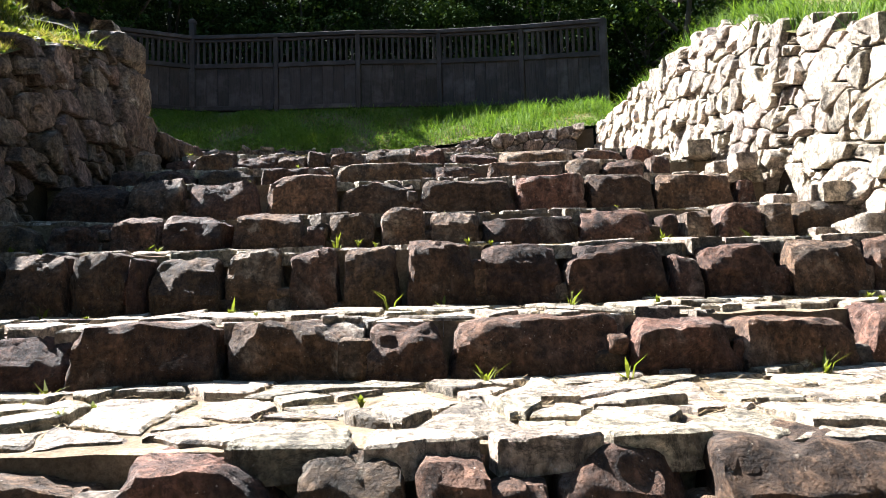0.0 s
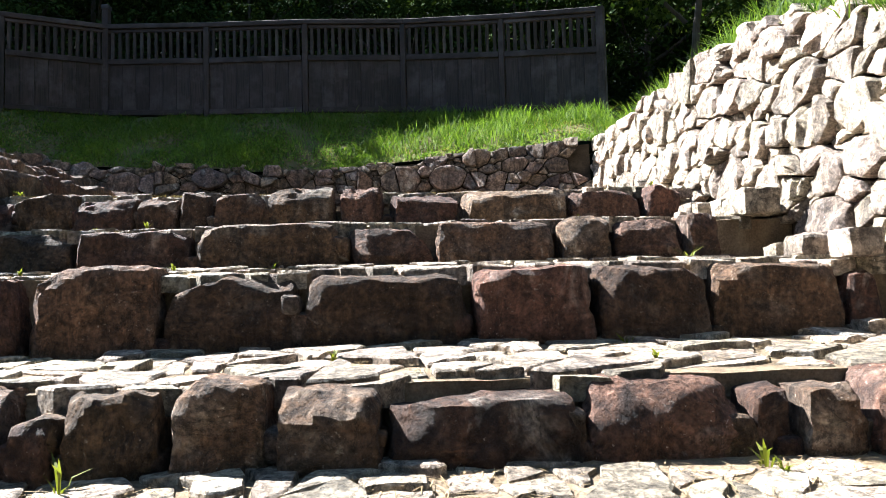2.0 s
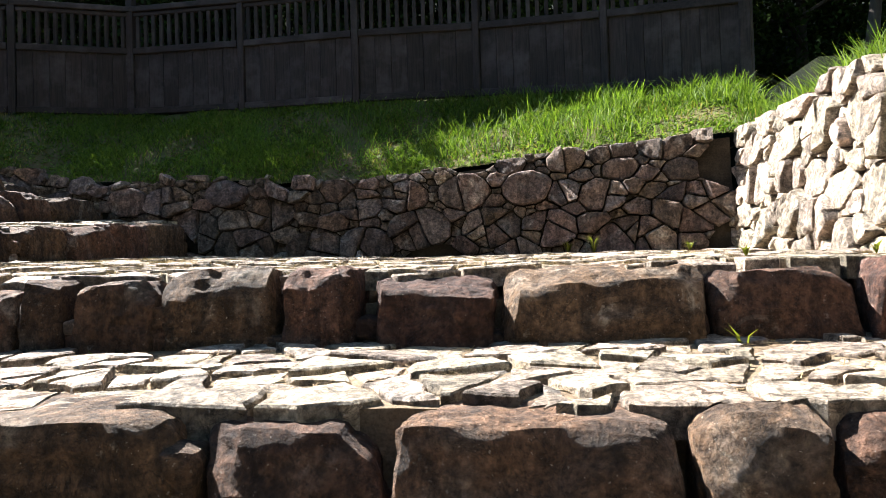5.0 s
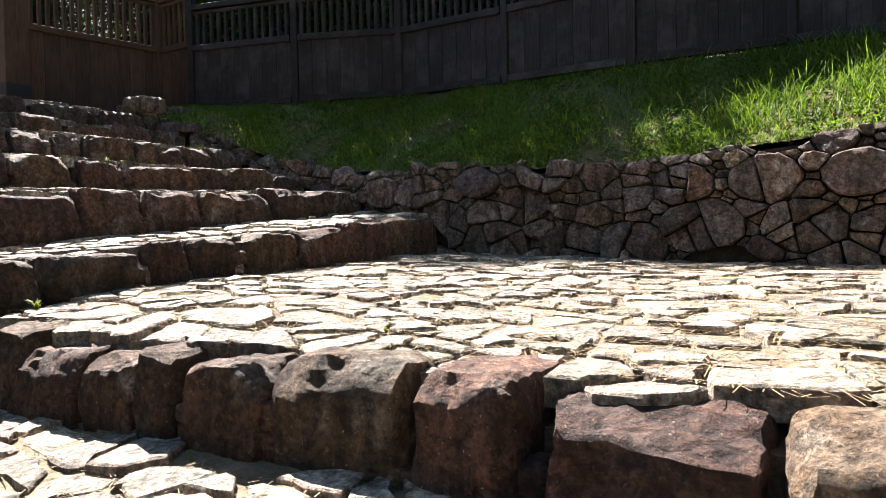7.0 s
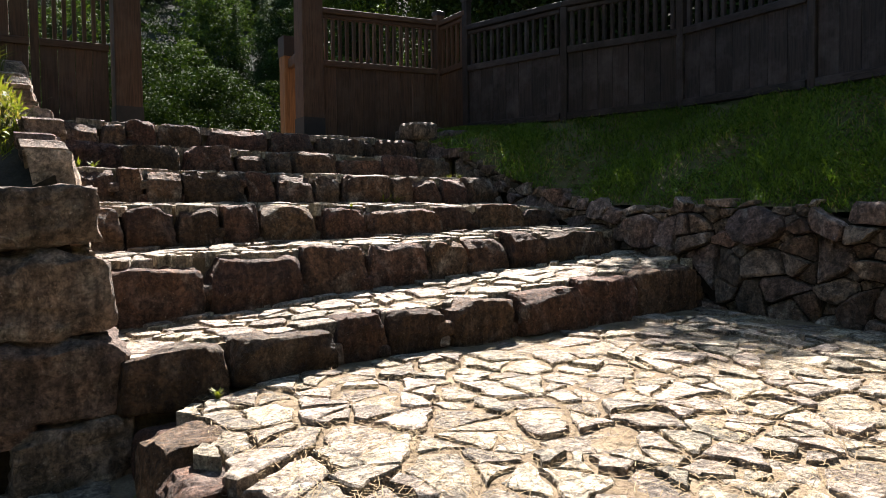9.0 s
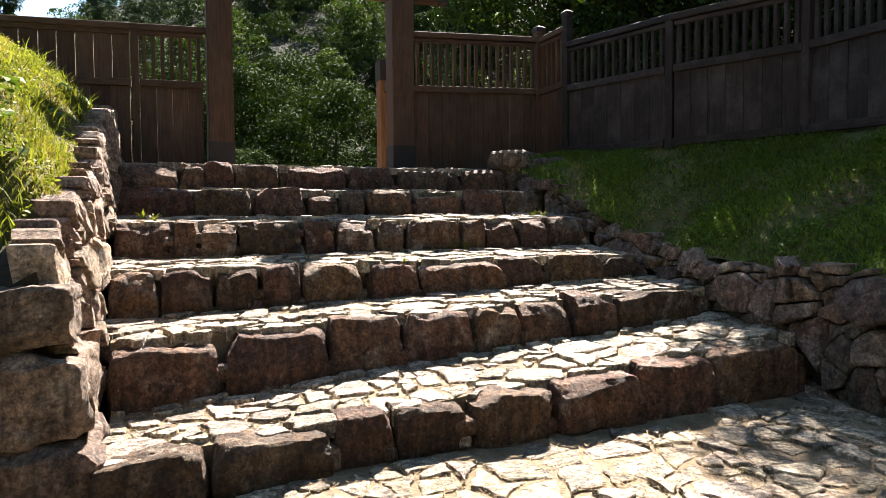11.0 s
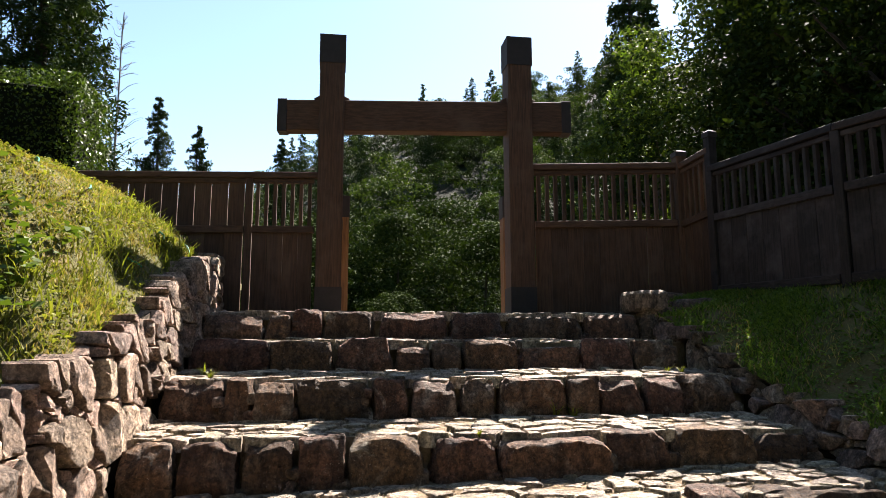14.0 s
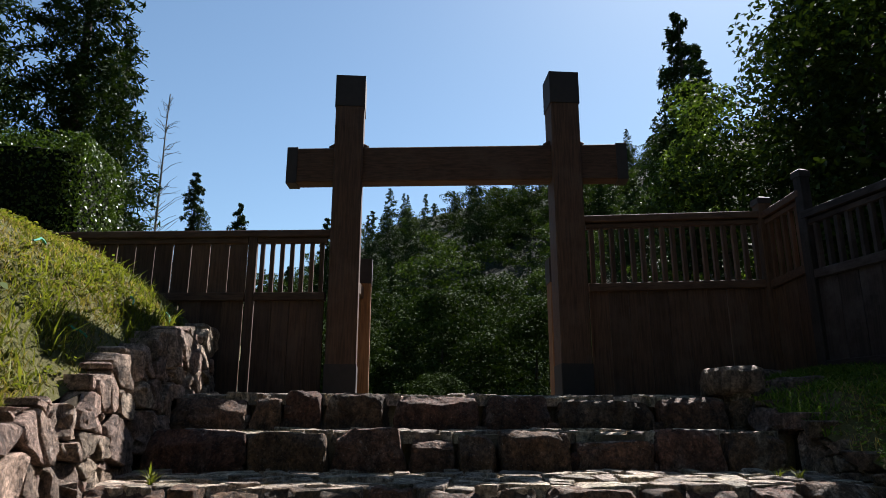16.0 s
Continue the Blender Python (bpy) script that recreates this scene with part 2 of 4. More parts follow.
def beam(a, c, w, h, up=(0, 0, 1), bevel=0.008):
    """A square timber from a to c, w wide and h high, with bevelled long edges."""
    a, c = Vector(a), Vector(c)
    ax = (c - a).normalized()
    u = Vector(up)
    if abs(ax.dot(u)) > 0.9:
        u = Vector((0, 1, 0))
    s = ax.cross(u).normalized()
    u = s.cross(ax).normalized()
    k = bevel
    prof = [(-w / 2 + k, -h / 2), (w / 2 - k, -h / 2), (w / 2, -h / 2 + k), (w / 2, h / 2 - k),
            (w / 2 - k, h / 2), (-w / 2 + k, h / 2), (-w / 2, h / 2 - k), (-w / 2, -h / 2 + k)]
    v = [tuple(p + s * i + u * j) for p in (a, c) for i, j in prof]
    f = [(i, (i + 1) % 8, (i + 1) % 8 + 8, i + 8) for i in range(8)] + [tuple(range(7, -1, -1)), tuple(range(8, 16))]
    return v, f


def cone_cap(cx, cy, z, w, h, ux=(1, 0), skirt=0.1):
    """A hipped metal cap on a square post."""
    ux = Vector((*ux, 0)).normalized()
    uy = Vector((-ux.y, ux.x, 0))
    v, r = [], w / 2
    for zz, k in ((z - skirt, r), (z, r), (z + h, r * 0.25)):
        for i, j in ((-1, -1), (1, -1), (1, 1), (-1, 1)):
            p = Vector((cx, cy, zz)) + ux * (i * k) + uy * (j * k)
            v.append(tuple(p))
    f = [(b + i, b + (i + 1) % 4, b + 4 + (i + 1) % 4, b + 4 + i) for b in (0, 4) for i in range(4)] + [(8, 9, 10, 11), (3, 2, 1, 0)]
    return v, f


def sheet(name, xs, ys, fn, mat, thick=0.0):
    """A height field over two axes of places."""
    v = [fn(x, y) for y in ys for x in xs]
    n = len(xs)
    f = [(j * n + i, j * n + i + 1, (j + 1) * n + i + 1, (j + 1) * n + i) for j in range(len(ys) - 1) for i in range(n - 1)]
    ob = new(name, fill(name, v, f, mat))
    ob.data.shade_smooth()
    return ob


def lerp(x, table):
    return float(np.interp(x, [p[0] for p in table], [p[1] for p in table]))


def clip_poly(poly, nx, ny, d):
    """Keeps the side nx*x + ny*y <= d of a polygon."""
    out = []
    for i, p in enumerate(poly):
        q = poly[(i + 1) % len(poly)]
        sp, sq = nx * p[0] + ny * p[1] - d, nx * q[0] + ny * q[1] - d
        if sp <= 0:
            out.append(p)
        if (sp < 0 < sq) or (sq < 0 < sp):
            k = sp / (sp - sq)
            out.append((p[0] + (q[0] - p[0]) * k, p[1] + (q[1] - p[1]) * k))
    return out


def cells(u0, u1, v0, v1, sizes, rng, aspect=1.4, grow=None):
    """Fitted cells of mixed sizes that fill a rectangle: seeds of several radii, cut by weighted bisectors."""
    area = (u1 - u0) * (v1 - v0)
    seeds = []
    for size, share in sizes:
        tries = int(14 * area / (size * size * aspect) * share) + 20
        for _ in range(tries):
            u, v = rng.uniform(u0 - size, u1 + size), rng.uniform(v0 - size, v1 + size)
            r = size * rng.uniform(0.85, 1.15) * (grow(v) if grow else 1.0) / 2
            if all(((u - a) / aspect) ** 2 + (v - c) ** 2 > (0.80 * (r + q)) ** 2 for a, c, q in seeds):
                seeds.append((u, v, r))
    A = np.array(seeds)
    out = []
    for i, (a, c, q) in enumerate(seeds):
        if not (u0 <= a <= u1 and v0 <= c <= v1):
            continue
        poly = [(u0, v0), (u1, v0), (u1, v1), (u0, v1)]
        dist = ((A[:, 0] - a) / aspect) ** 2 + (A[:, 1] - c) ** 2 - A[:, 2] ** 2
        for j in np.argsort(dist):
            if j == i:
                continue
            e, g, w = seeds[j]
            gap2 = ((e - a) / aspect) ** 2 + (g - c) ** 2
            if gap2 > 1.2:
                break
            nx, ny = (e - a) / aspect ** 2, g - c
            k = 0.5 + (q * q - w * w) / (2 * gap2)
            poly = clip_poly(poly, nx, ny, nx * (a + (e - a) * k) + ny * (c + (g - c) * k))
            if len(poly) < 3:
                break
        if len(poly) >= 3:
            out.append(poly)
    return out


def broken(poly, rng, lo, hi):
    """Splits a cell again and again with skewed cuts, into angular pieces of mixed sizes."""
    if poly_area(poly) < math.exp(rng.uniform(math.log(lo), math.log(hi))) or len(poly) < 3:
        return [poly]
    cx, cy = sum(p[0] for p in poly) / len(poly), sum(p[1] for p in poly) / len(poly)
    xx = sum((p[0] - cx) ** 2 for p in poly)
    yy = sum((p[1] - cy) ** 2 for p in poly)
    xy = sum((p[0] - cx) * (p[1] - cy) for p in poly)
    a = 0.5 * math.atan2(2 * xy, xx - yy) + rng.uniform(-0.3, 0.3)
    nx, ny = math.cos(a), math.sin(a)
    spread = [nx * p[0] + ny * p[1] for p in poly]
    d = min(spread) + (max(spread) - min(spread)) * rng.uniform(0.36, 0.64)
    out = []
    for piece in (clip_poly(poly, nx, ny, d), clip_poly(poly, -nx, -ny, -d)):
        if len(piece) >= 3:
            out += broken(piece, rng, lo, hi)
    return out


def poly_area(poly):
    return abs(sum(p[0] * q[1] - q[0] * p[1] for p, q in zip(poly, poly[1:] + poly[:1]))) / 2


def rough_ring(poly, gap, rng, jit, seg):
    """Insets a polygon and roughens its outline."""
    cx, cy = sum(p[0] for p in poly) / len(poly), sum(p[1] for p in poly) / len(poly)
    ring = []
    n = len(poly)
    for i in range(n):
        p, q = poly[i], poly[(i + 1) % n]
        length = math.hypot(q[0] - p[0], q[1] - p[1])
        if length < 0.015:
            continue
        k = max(1, min(4, round(length / seg)))
        for s in range(k):
            f = (s + (0.12 if s == 0 else 0.0)) / k
            x, y = p[0] + (q[0] - p[0]) * f, p[1] + (q[1] - p[1]) * f
            if s == 0 and k == 1:
                ring.append((p[0] + (q[0] - p[0]) * 0.1, p[1] + (q[1] - p[1]) * 0.1))
                ring.append((p[0] + (q[0] - p[0]) * 0.9, p[1] + (q[1] - p[1]) * 0.9))
                continue
            ring.append((x, y))
    out = []
    for x, y in ring:
        dx, dy = cx - x, cy - y
        r = math.hypot(dx, dy) or 1
        g = min(gap * rng.uniform(0.6, 1.5), r * 0.5)
        out.append((x + dx / r * g + rng.uniform(-jit, jit), y + dy / r * g + rng.uniform(-jit, jit)))
    return out, (cx, cy)


def fitted_stone(poly, to3, rng, gap, jit, seg, deep, proud, tilt, inset, belly):
    """A stone over a cell: buried back, shoulder, tilted face with a broken middle."""
    ring, (cx, cy) = rough_ring(poly, gap, rng, jit, seg)
    n = len(ring)
    if n < 4:
        return None
    ta, tb = rng.uniform(-tilt, tilt), rng.uniform(-tilt, tilt)
    top = rng.uniform(*proud)
    v = [to3(x, y, -deep) for x, y in ring]
    v += [to3(x, y, top - belly * rng.uniform(0.7, 1.3) + ta * (x - cx) + tb * (y - cy)) for x, y in ring]
    mids = []
    for x, y in ring:
        k = inset * rng.uniform(0.6, 1.4)
        mids.append((x + (cx - x) * k, y + (cy - y) * k))
    v += [to3(x, y, top + ta * (x - cx) + tb * (y - cy) + rng.uniform(-0.25, 0.25) * belly) for x, y in mids]
    hx, hy = rng.uniform(-0.2, 0.2), rng.uniform(-0.2, 0.2)
    v.append(to3(cx + hx * (ring[0][0] - cx), cy + hy * (ring[0][1] - cy), top + rng.uniform(-0.1, 0.35) * belly))
    f = []
    for b in (0, n):
        f += [(b + i, b + (i + 1) % n, b + n + (i + 1) % n, b + n + i) for i in range(n)]
    f += [(2 * n + i, 2 * n + (i + 1) % n, 3 * n) for i in range(n)]
    return v, f


def rubble_stone(poly, to3, rng, gap, deep, proud, tilt, belly):
    """A rounded, uneven wall stone over a cell: buried back, soft shoulder, lumpy face."""
    cx, cy = sum(p[0] for p in poly) / len(poly), sum(p[1] for p in poly) / len(poly)
    ring = []
    n = len(poly)
    for i in range(n):
        p, q = poly[i], poly[(i + 1) % n]
        if math.hypot(q[0] - p[0], q[1] - p[1]) < 0.012:
            continue
        cut = rng.uniform(0.05, 0.17)
        for f in (cut, 0.5, 1 - cut):
            x, y = p[0] + (q[0] - p[0]) * f, p[1] + (q[1] - p[1]) * f
            r = math.hypot(cx - x, cy - y) or 1
            g = min(gap * rng.uniform(0.4, 1.7), r * 0.3)
            ring.append((x + (cx - x) / r * g, y + (cy - y) / r * g))
    n = len(ring)
    if n < 6:
        return None
    size = math.sqrt(poly_area(poly))
    ta, tb, top = rng.uniform(-tilt, tilt), rng.uniform(-tilt, tilt), rng.uniform(*proud)
    off = Vector((rng.uniform(0, 60), rng.uniform(0, 60), 0))
    ox, oy = rng.uniform(-0.25, 0.25) * size, rng.uniform(-0.25, 0.25) * size

    def at(x, y, drop_by):
        lump = noise.noise(Vector((x, y, 0)) * (2.2 / size) + off) * 0.11 * size + noise.noise(Vector((x, y, 4)) * (5.5 / size) + off) * 0.06 * size
        return to3(x, y, top - drop_by + ta * (x - cx) + tb * (y - cy) + min(lump, 0.06))
    v = [to3(x, y, -deep) for x, y in ring]
    for k, fall in ((1.0, belly * 1.1), (0.95, belly * 0.3), (0.78, belly * 0.05), (0.42, 0.0)):
        v += [at(cx + ox * (1 - k) + (x - cx) * k, cy + oy * (1 - k) + (y - cy) * k, fall) for x, y in ring]
    v.append(at(cx + ox, cy + oy, -0.1 * belly))
    f = []
    for b in range(0, 4 * n, n):
        f += [(b + i, b + (i + 1) % n, b + n + (i + 1) % n, b + n + i) for i in range(n)]
    f += [(4 * n + i, 4 * n + (i + 1) % n, 5 * n) for i in range(n)]
    return v, f


CUBE = {}


def cube_grid(n):
    """Points and faces of a cube's skin, n cells along each edge."""
    if n in CUBE:
        return CUBE[n]
    idx, pts, faces = {}, [], []

    def vid(p):
        if p not in idx:
            idx[p] = len(pts)
            pts.append(p)
        return idx[p]
    for ax in range(3):
        for side in (0, n):
            for i in range(n):
                for j in range(n):
                    q = []
                    for a, c in ((i, j), (i + 1, j), (i + 1, j + 1), (i, j + 1)):
                        p = [0, 0, 0]
                        p[ax], p[(ax + 1) % 3], p[(ax + 2) % 3] = side, a, c
                        q.append(vid(tuple(p)))
                    faces.append(tuple(q if side else q[::-1]))
    P = np.array(pts, float) / n * 2 - 1
    CUBE[n] = (P, faces)
    return CUBE[n]


def boulder(lo, hi, rng, n=6, power=12.0, cuts=5, rough=0.05, front=None, along=None):
    """A broken block between two corners: sharp box, cleft faces, chipped upper edge, uneven skin."""
    P, faces = cube_grid(n)
    P = P.copy()
    norm = (np.abs(P) ** power).sum(1) ** (1 / power)
    P = P / norm[:, None]
    half = (np.array(hi) - np.array(lo)) / 2
    mid = (np.array(hi) + np.array(lo)) / 2
    size = float(half.min())
    W = P * half
    for i in range(cuts):
        d = np.array([rng.gauss(0, 1), rng.gauss(0, 1), rng.gauss(0, 1)])
        if front is not None and i % 2 == 0:
            d = np.array(front) * rng.uniform(0.4, 1.0) + np.array([rng.uniform(-0.7, 0.7), rng.uniform(-0.7, 0.7), 0])
            d[2] = abs(d[2]) + rng.uniform(0.3, 1.1)
        d /= np.linalg.norm(d)
        lim = (np.abs(d) * half).sum() - size * rng.uniform(0.08, 0.45)
        over = W @ d - lim
        W = W - np.outer(np.maximum(over, 0), d)
    if along is not None:
        up = W[:, 2] / half[2]
        side = W[:, along] / half[along]
        left, right, slope = rng.uniform(-0.02, 0.16), rng.uniform(-0.02, 0.16), rng.uniform(-0.07, 0.07)
        pull = np.where(side > 0, right, left) * np.clip(up + 0.3, 0, None) * min(1.0, 0.3 / half[along])
        W[:, along] -= W[:, along] * pull
        W[:, 2] += np.clip(up, 0, None) * side * slope * half[2]
        if front is not None:
            W += np.outer(-np.clip(up, 0, None) * rng.uniform(-0.01, 0.06) * (W @ np.array(front) > 0), np.array(front))
    off = Vector((rng.uniform(0, 90), rng.uniform(0, 90), rng.uniform(0, 90)))
    v = []
    for w in W:
        w = Vector(w)
        q = w + noise.noise_vector(w * (0.9 / size) + off) * (size * rough * 2.0)
        if n > 5:
            e = noise.noise(w * (2.6 / size) + off)
            q += noise.noise_vector(w * (2.2 / size) + off) * (size * rough * 0.9)
            q += w.normalized() * (size * rough * 1.1 * (0.5 - abs(e) * 2.4))
            q += noise.noise_vector(w * 22 + off) * 0.006
        q.z = min(q.z, half[2] + 0.012 + 0.25 * (q.z - half[2]))
        v.append(tuple(Vector(mid) + q))
    return v, faces


def quads(centers, normals, size, rng, aspect=0.55):
    """One small folded leaf at each centre."""
    n = len(centers)
    t = rng.normal(size=(n, 3))
    t -= normals * (t * normals).sum(1)[:, None]
    t /= np.linalg.norm(t, axis=1)[:, None] + 1e-9
    s = np.cross(normals, t)
    size = np.broadcast_to(size, (n,))[:, None]
    a = centers - t * size * 0.5
    c = centers + t * size * 0.5 - normals * size * 0.12
    l = centers + s * size * 0.5 * aspect + normals * size * 0.08
    r = centers - s * size * 0.5 * aspect + normals * size * 0.08
    return np.stack([a, r, c, l], 1).reshape(-1, 3)


def quad_mesh(name, verts, mat):
    me = bpy.data.meshes.new(name)
    n = len(verts) // 4
    me.vertices.add(4 * n)
    me.vertices.foreach_set("co", np.asarray(verts, np.float32).ravel())
    me.loops.add(4 * n)
    me.loops.foreach_set("vertex_index", np.arange(4 * n, dtype=np.int32))
    me.polygons.add(n)
    me.polygons.foreach_set("loop_start", np.arange(0, 4 * n, 4, dtype=np.int32))
    me.update(calc_edges=True)
    me.validate()
    me.materials.append(mat)
    return me


def unit(rng, n):
    d = rng.normal(size=(n, 3))
    return d / np.linalg.norm(d, axis=1)[:, None]

# ---------------------------------------------------------------- plan
EDGE1 = [(-0.9, 0.06), (0.0, 0.42), (0.88, 0.74), (1.78, 1.08), (2.95, 1.38), (3.84, 1.76), (4.78, 2.06), (5.84, 2.48), (6.93, 2.81), (8.15, 3.19)]
EDGE2 = [(-2.97, 3.61), (-4.02, 4.02), (-4.97, 4.37), (-5.98, 4.74), (-7.15, 5.09), (-7.85, 5.42)]


def stair1(y):
    z = -0.25
    for e, h in EDGE1:
        if y >= e:
            z = h
    return z if y < 8.15 else land(y)


def land(y, x=0.0):
    """The landing climbs a little to the north and to the upper steps."""
    return 3.20 + 0.022 * (y - 8.15) + 0.034 * max(0.0, -x) * min(1.0, max(0.0, (y - 8.0) / 1.2))


TILT2 = (0.07, 0.03, 0.0, 0.0, 0.0, 0.0)


def drop(i, y):
    """How much the i-th upper step climbs along its length."""
    return TILT2[i] * (y - 10.25)


def stair2(x, y):
    z = land(y, x)
    for i, (e, h) in enumerate(EDGE2):
        if x <= e:
            z = h + drop(i, y)
    return z


def wall_n(x):
    k = min(1.0, max(0.0, (x + 1.2) / 4.2))
    return 13.16 - 1.2 * k ** 1.6


TOP_N = [(-8.3, 5.56), (-6.9, 5.15), (-5.9, 4.78), (-5.0, 4.5), (-3.9, 4.38), (-3.0, 4.36), (-1.0, 4.27), (0.3, 4.36), (3.2, 4.46)]
TOP_E = [(0.0, 1.6), (4.66, 3.28), (5.8, 3.74), (6.24, 3.9), (7.4, 4.36), (8.2, 4.42), (13.0, 4.42)]
TOP_W = [(0.0, 1.4), (5.3, 3.42), (6.0, 3.78), (7.2, 4.17), (8.2, 4.42)]
TOP_S = [(-9.6, 6.2), (-8.4, 6.1), (-7.1, 5.7), (-6.5, 5.45), (-5.5, 5.19), (-5.0, 5.06), (-4.0, 4.85), (-3.1, 4.5)]
FENCE_LINE = [(-8.98, 14.26, 5.72), (-8.42, 14.45, 5.72), (-6.45, 14.76, 5.66), (-4.98, 15.5, 5.70), (-3.1, 15.3, 5.64), (-1.29, 15.08, 5.6), (0.48, 15.0, 5.56), (2.18, 14.35, 5.38), (3.67, 13.5, 5.16)]

# ---------------------------------------------------------------- ground, banks and hill
def hill(x, y):
    """The land around, without the stairs."""
    if (-9 < x < 4.3 and y < 16.7) or (x > -9 and y < 13.2):
        z = -0.6
    else:
        z = 5.4
    if y > 13.2 and z > 0:
        z = max(z, 5.2 + 0.1 * max(0, y - 16) + 0.42 * max(0, y - 19))
    d = math.hypot(x + 10, y - 11)
    if x < -12:
        az = math.atan2(y - 11, -x - 10)
        slope = 0.40 + (0.30 if az > 0 else 1.0) * max(-0.9, min(1.0, az))
        z = max(z - 0.12 * max(0, min(10, -x - 14)), 4.2 + max(0.05, slope) * max(0, d - 24))
        z = min(z, 60)
    if y < 5 and x < -3.4:
        z = max(z, min(7.2, 3.0 + 0.9 * (-3.4 - x)))
    if x > 9:
        z = max(z, 6.5 + 0.2 * (x - 9))
    far = max(abs(x), abs(y)) - 12
    if far > 0:
        z += 0.8 * min(1, far / 30) * noise.noise(Vector((x * 0.06, y * 0.06, 3)))
    return z


gx = [-900, -400, -220] + [-160 + 6 * i for i in range(20)] + [-40 + 1.5 * i for i in range(20)] + [-10.2, -9.2, -9.0, -6, -3.4, 0, 4.2, 4.4, 9, 9.2, 12, 18, 26, 40, 70, 140, 400, 900]
gy = [-900, -400, -140, -60, -30, -15, -8, -3, 0, 3, 4.9, 5.1, 8, 11, 13, 13.4, 15.3, 16.6, 16.8] + [17 + 2 * i for i in range(12)] + [44, 52, 62, 75, 95, 130, 200, 400, 900]
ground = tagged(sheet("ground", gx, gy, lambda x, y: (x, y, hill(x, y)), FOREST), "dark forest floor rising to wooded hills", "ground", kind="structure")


def mound(x, y):
    a = lerp(x, TOP_S) - 0.06 + 1.0 * (7.86 - y)
    d = -3.3 - x
    c = lerp(y, TOP_W) - 0.06 + 0.3 * min(d, 0.9) + 1.15 * max(0, d - 0.9)
    m = min(a, c)
    cap = 7.25
    if m > cap - 0.8:
        m = cap - 0.8 * math.exp(-(m - cap + 0.8) / 0.8)
    return m + 0.05 * noise.noise(Vector((x * 2.1, y * 2.1, 0))) + 0.02 * noise.noise(Vector((x * 7, y * 7, 5)))


def frange(a, c, s):
    n = max(1, round((c - a) / s))
    return [a + (c - a) * i / n for i in range(n + 1)]


bank_south = tagged(sheet("bank_south", frange(-16, -3.28, 0.16), frange(-1, 7.88, 0.16), lambda x, y: (x, y, mound(x, y)), TURF),
                    "steep grassy bank above the stone walls", "bank", kind="structure")


def fence_at(x):
    return lerp(x, [(p[0], p[1]) for p in FENCE_LINE]), lerp(x, [(p[0], p[2]) for p in FENCE_LINE])


def north(x, k):
    """Bank between the north wall (k 0) and the fence (k 1) and on behind it."""
    y0, z0 = wall_n(x) + 0.18, lerp(x, TOP_N) - 0.05
    y1, z1 = fence_at(x)
    y, z = y0 + (y1 - y0) * k, z0 + (z1 - 0.02 - z0) * min(k, 1.0 + (k - 1) * 0.3)
    z += 0.05 * noise.noise(Vector((x * 2.3, y * 2.3, 0))) * min(1, 4 * abs(1 - k)) + 0.12 * max(0, k) * max(0, 1 - k)
    return (x, y, z)


bank_north = tagged(sheet("bank_north", frange(-8.6, 3.7, 0.15), frange(0, 1.9, 0.07), north, TURF),
                    "green grassy slope below the wooden fence", "bank", kind="structure")


def east(x, y):
    return lerp(y, TOP_E) - 0.06 + 0.42 * (x - 3.3) + 0.05 * noise.noise(Vector((x * 2, y * 2, 9)))


bank_east = tagged(sheet("bank_east", frange(3.22, 11, 0.2), frange(-1, 13.1, 0.2), lambda x, y: (x, y, east(x, y)), TURF),
                   "sunlit grassy bank above the pale stone wall", "bank", kind="structure")


# ---------------------------------------------------------------- steps
def step_core(name, x0, x1, y0, y1, z, z0, label):
    """The packed earth of one step, under its stones, with a lumpy top."""
    xs, ys = frange(x0, x1, 0.12), frange(y0, y1, 0.12)
    top = [(x, y, z(x, y) + 0.012 * noise.noise(Vector((x * 9, y * 9, 2)))) for y in ys for x in xs]
    n, m = len(xs), len(ys)
    f = [(j * n + i, j * n + i + 1, (j + 1) * n + i + 1, (j + 1) * n + i) for j in range(m - 1) for i in range(n - 1)]
    rim = list(range(n)) + [j * n + n - 1 for j in range(1, m)] + [(m - 1) * n + i for i in range(n - 2, -1, -1)] + [j * n for j in range(m - 2, 0, -1)]
    low = [(top[i][0], top[i][1], z0) for i in rim]
    base = len(top)
    k = len(rim)
    f += [(rim[i], base + i, base + (i + 1) % k, rim[(i + 1) % k]) for i in range(k)]
    ob = new(name, fill(name, top + low, f, SOIL))
    return tagged(ob, label, "step", kind="structure")


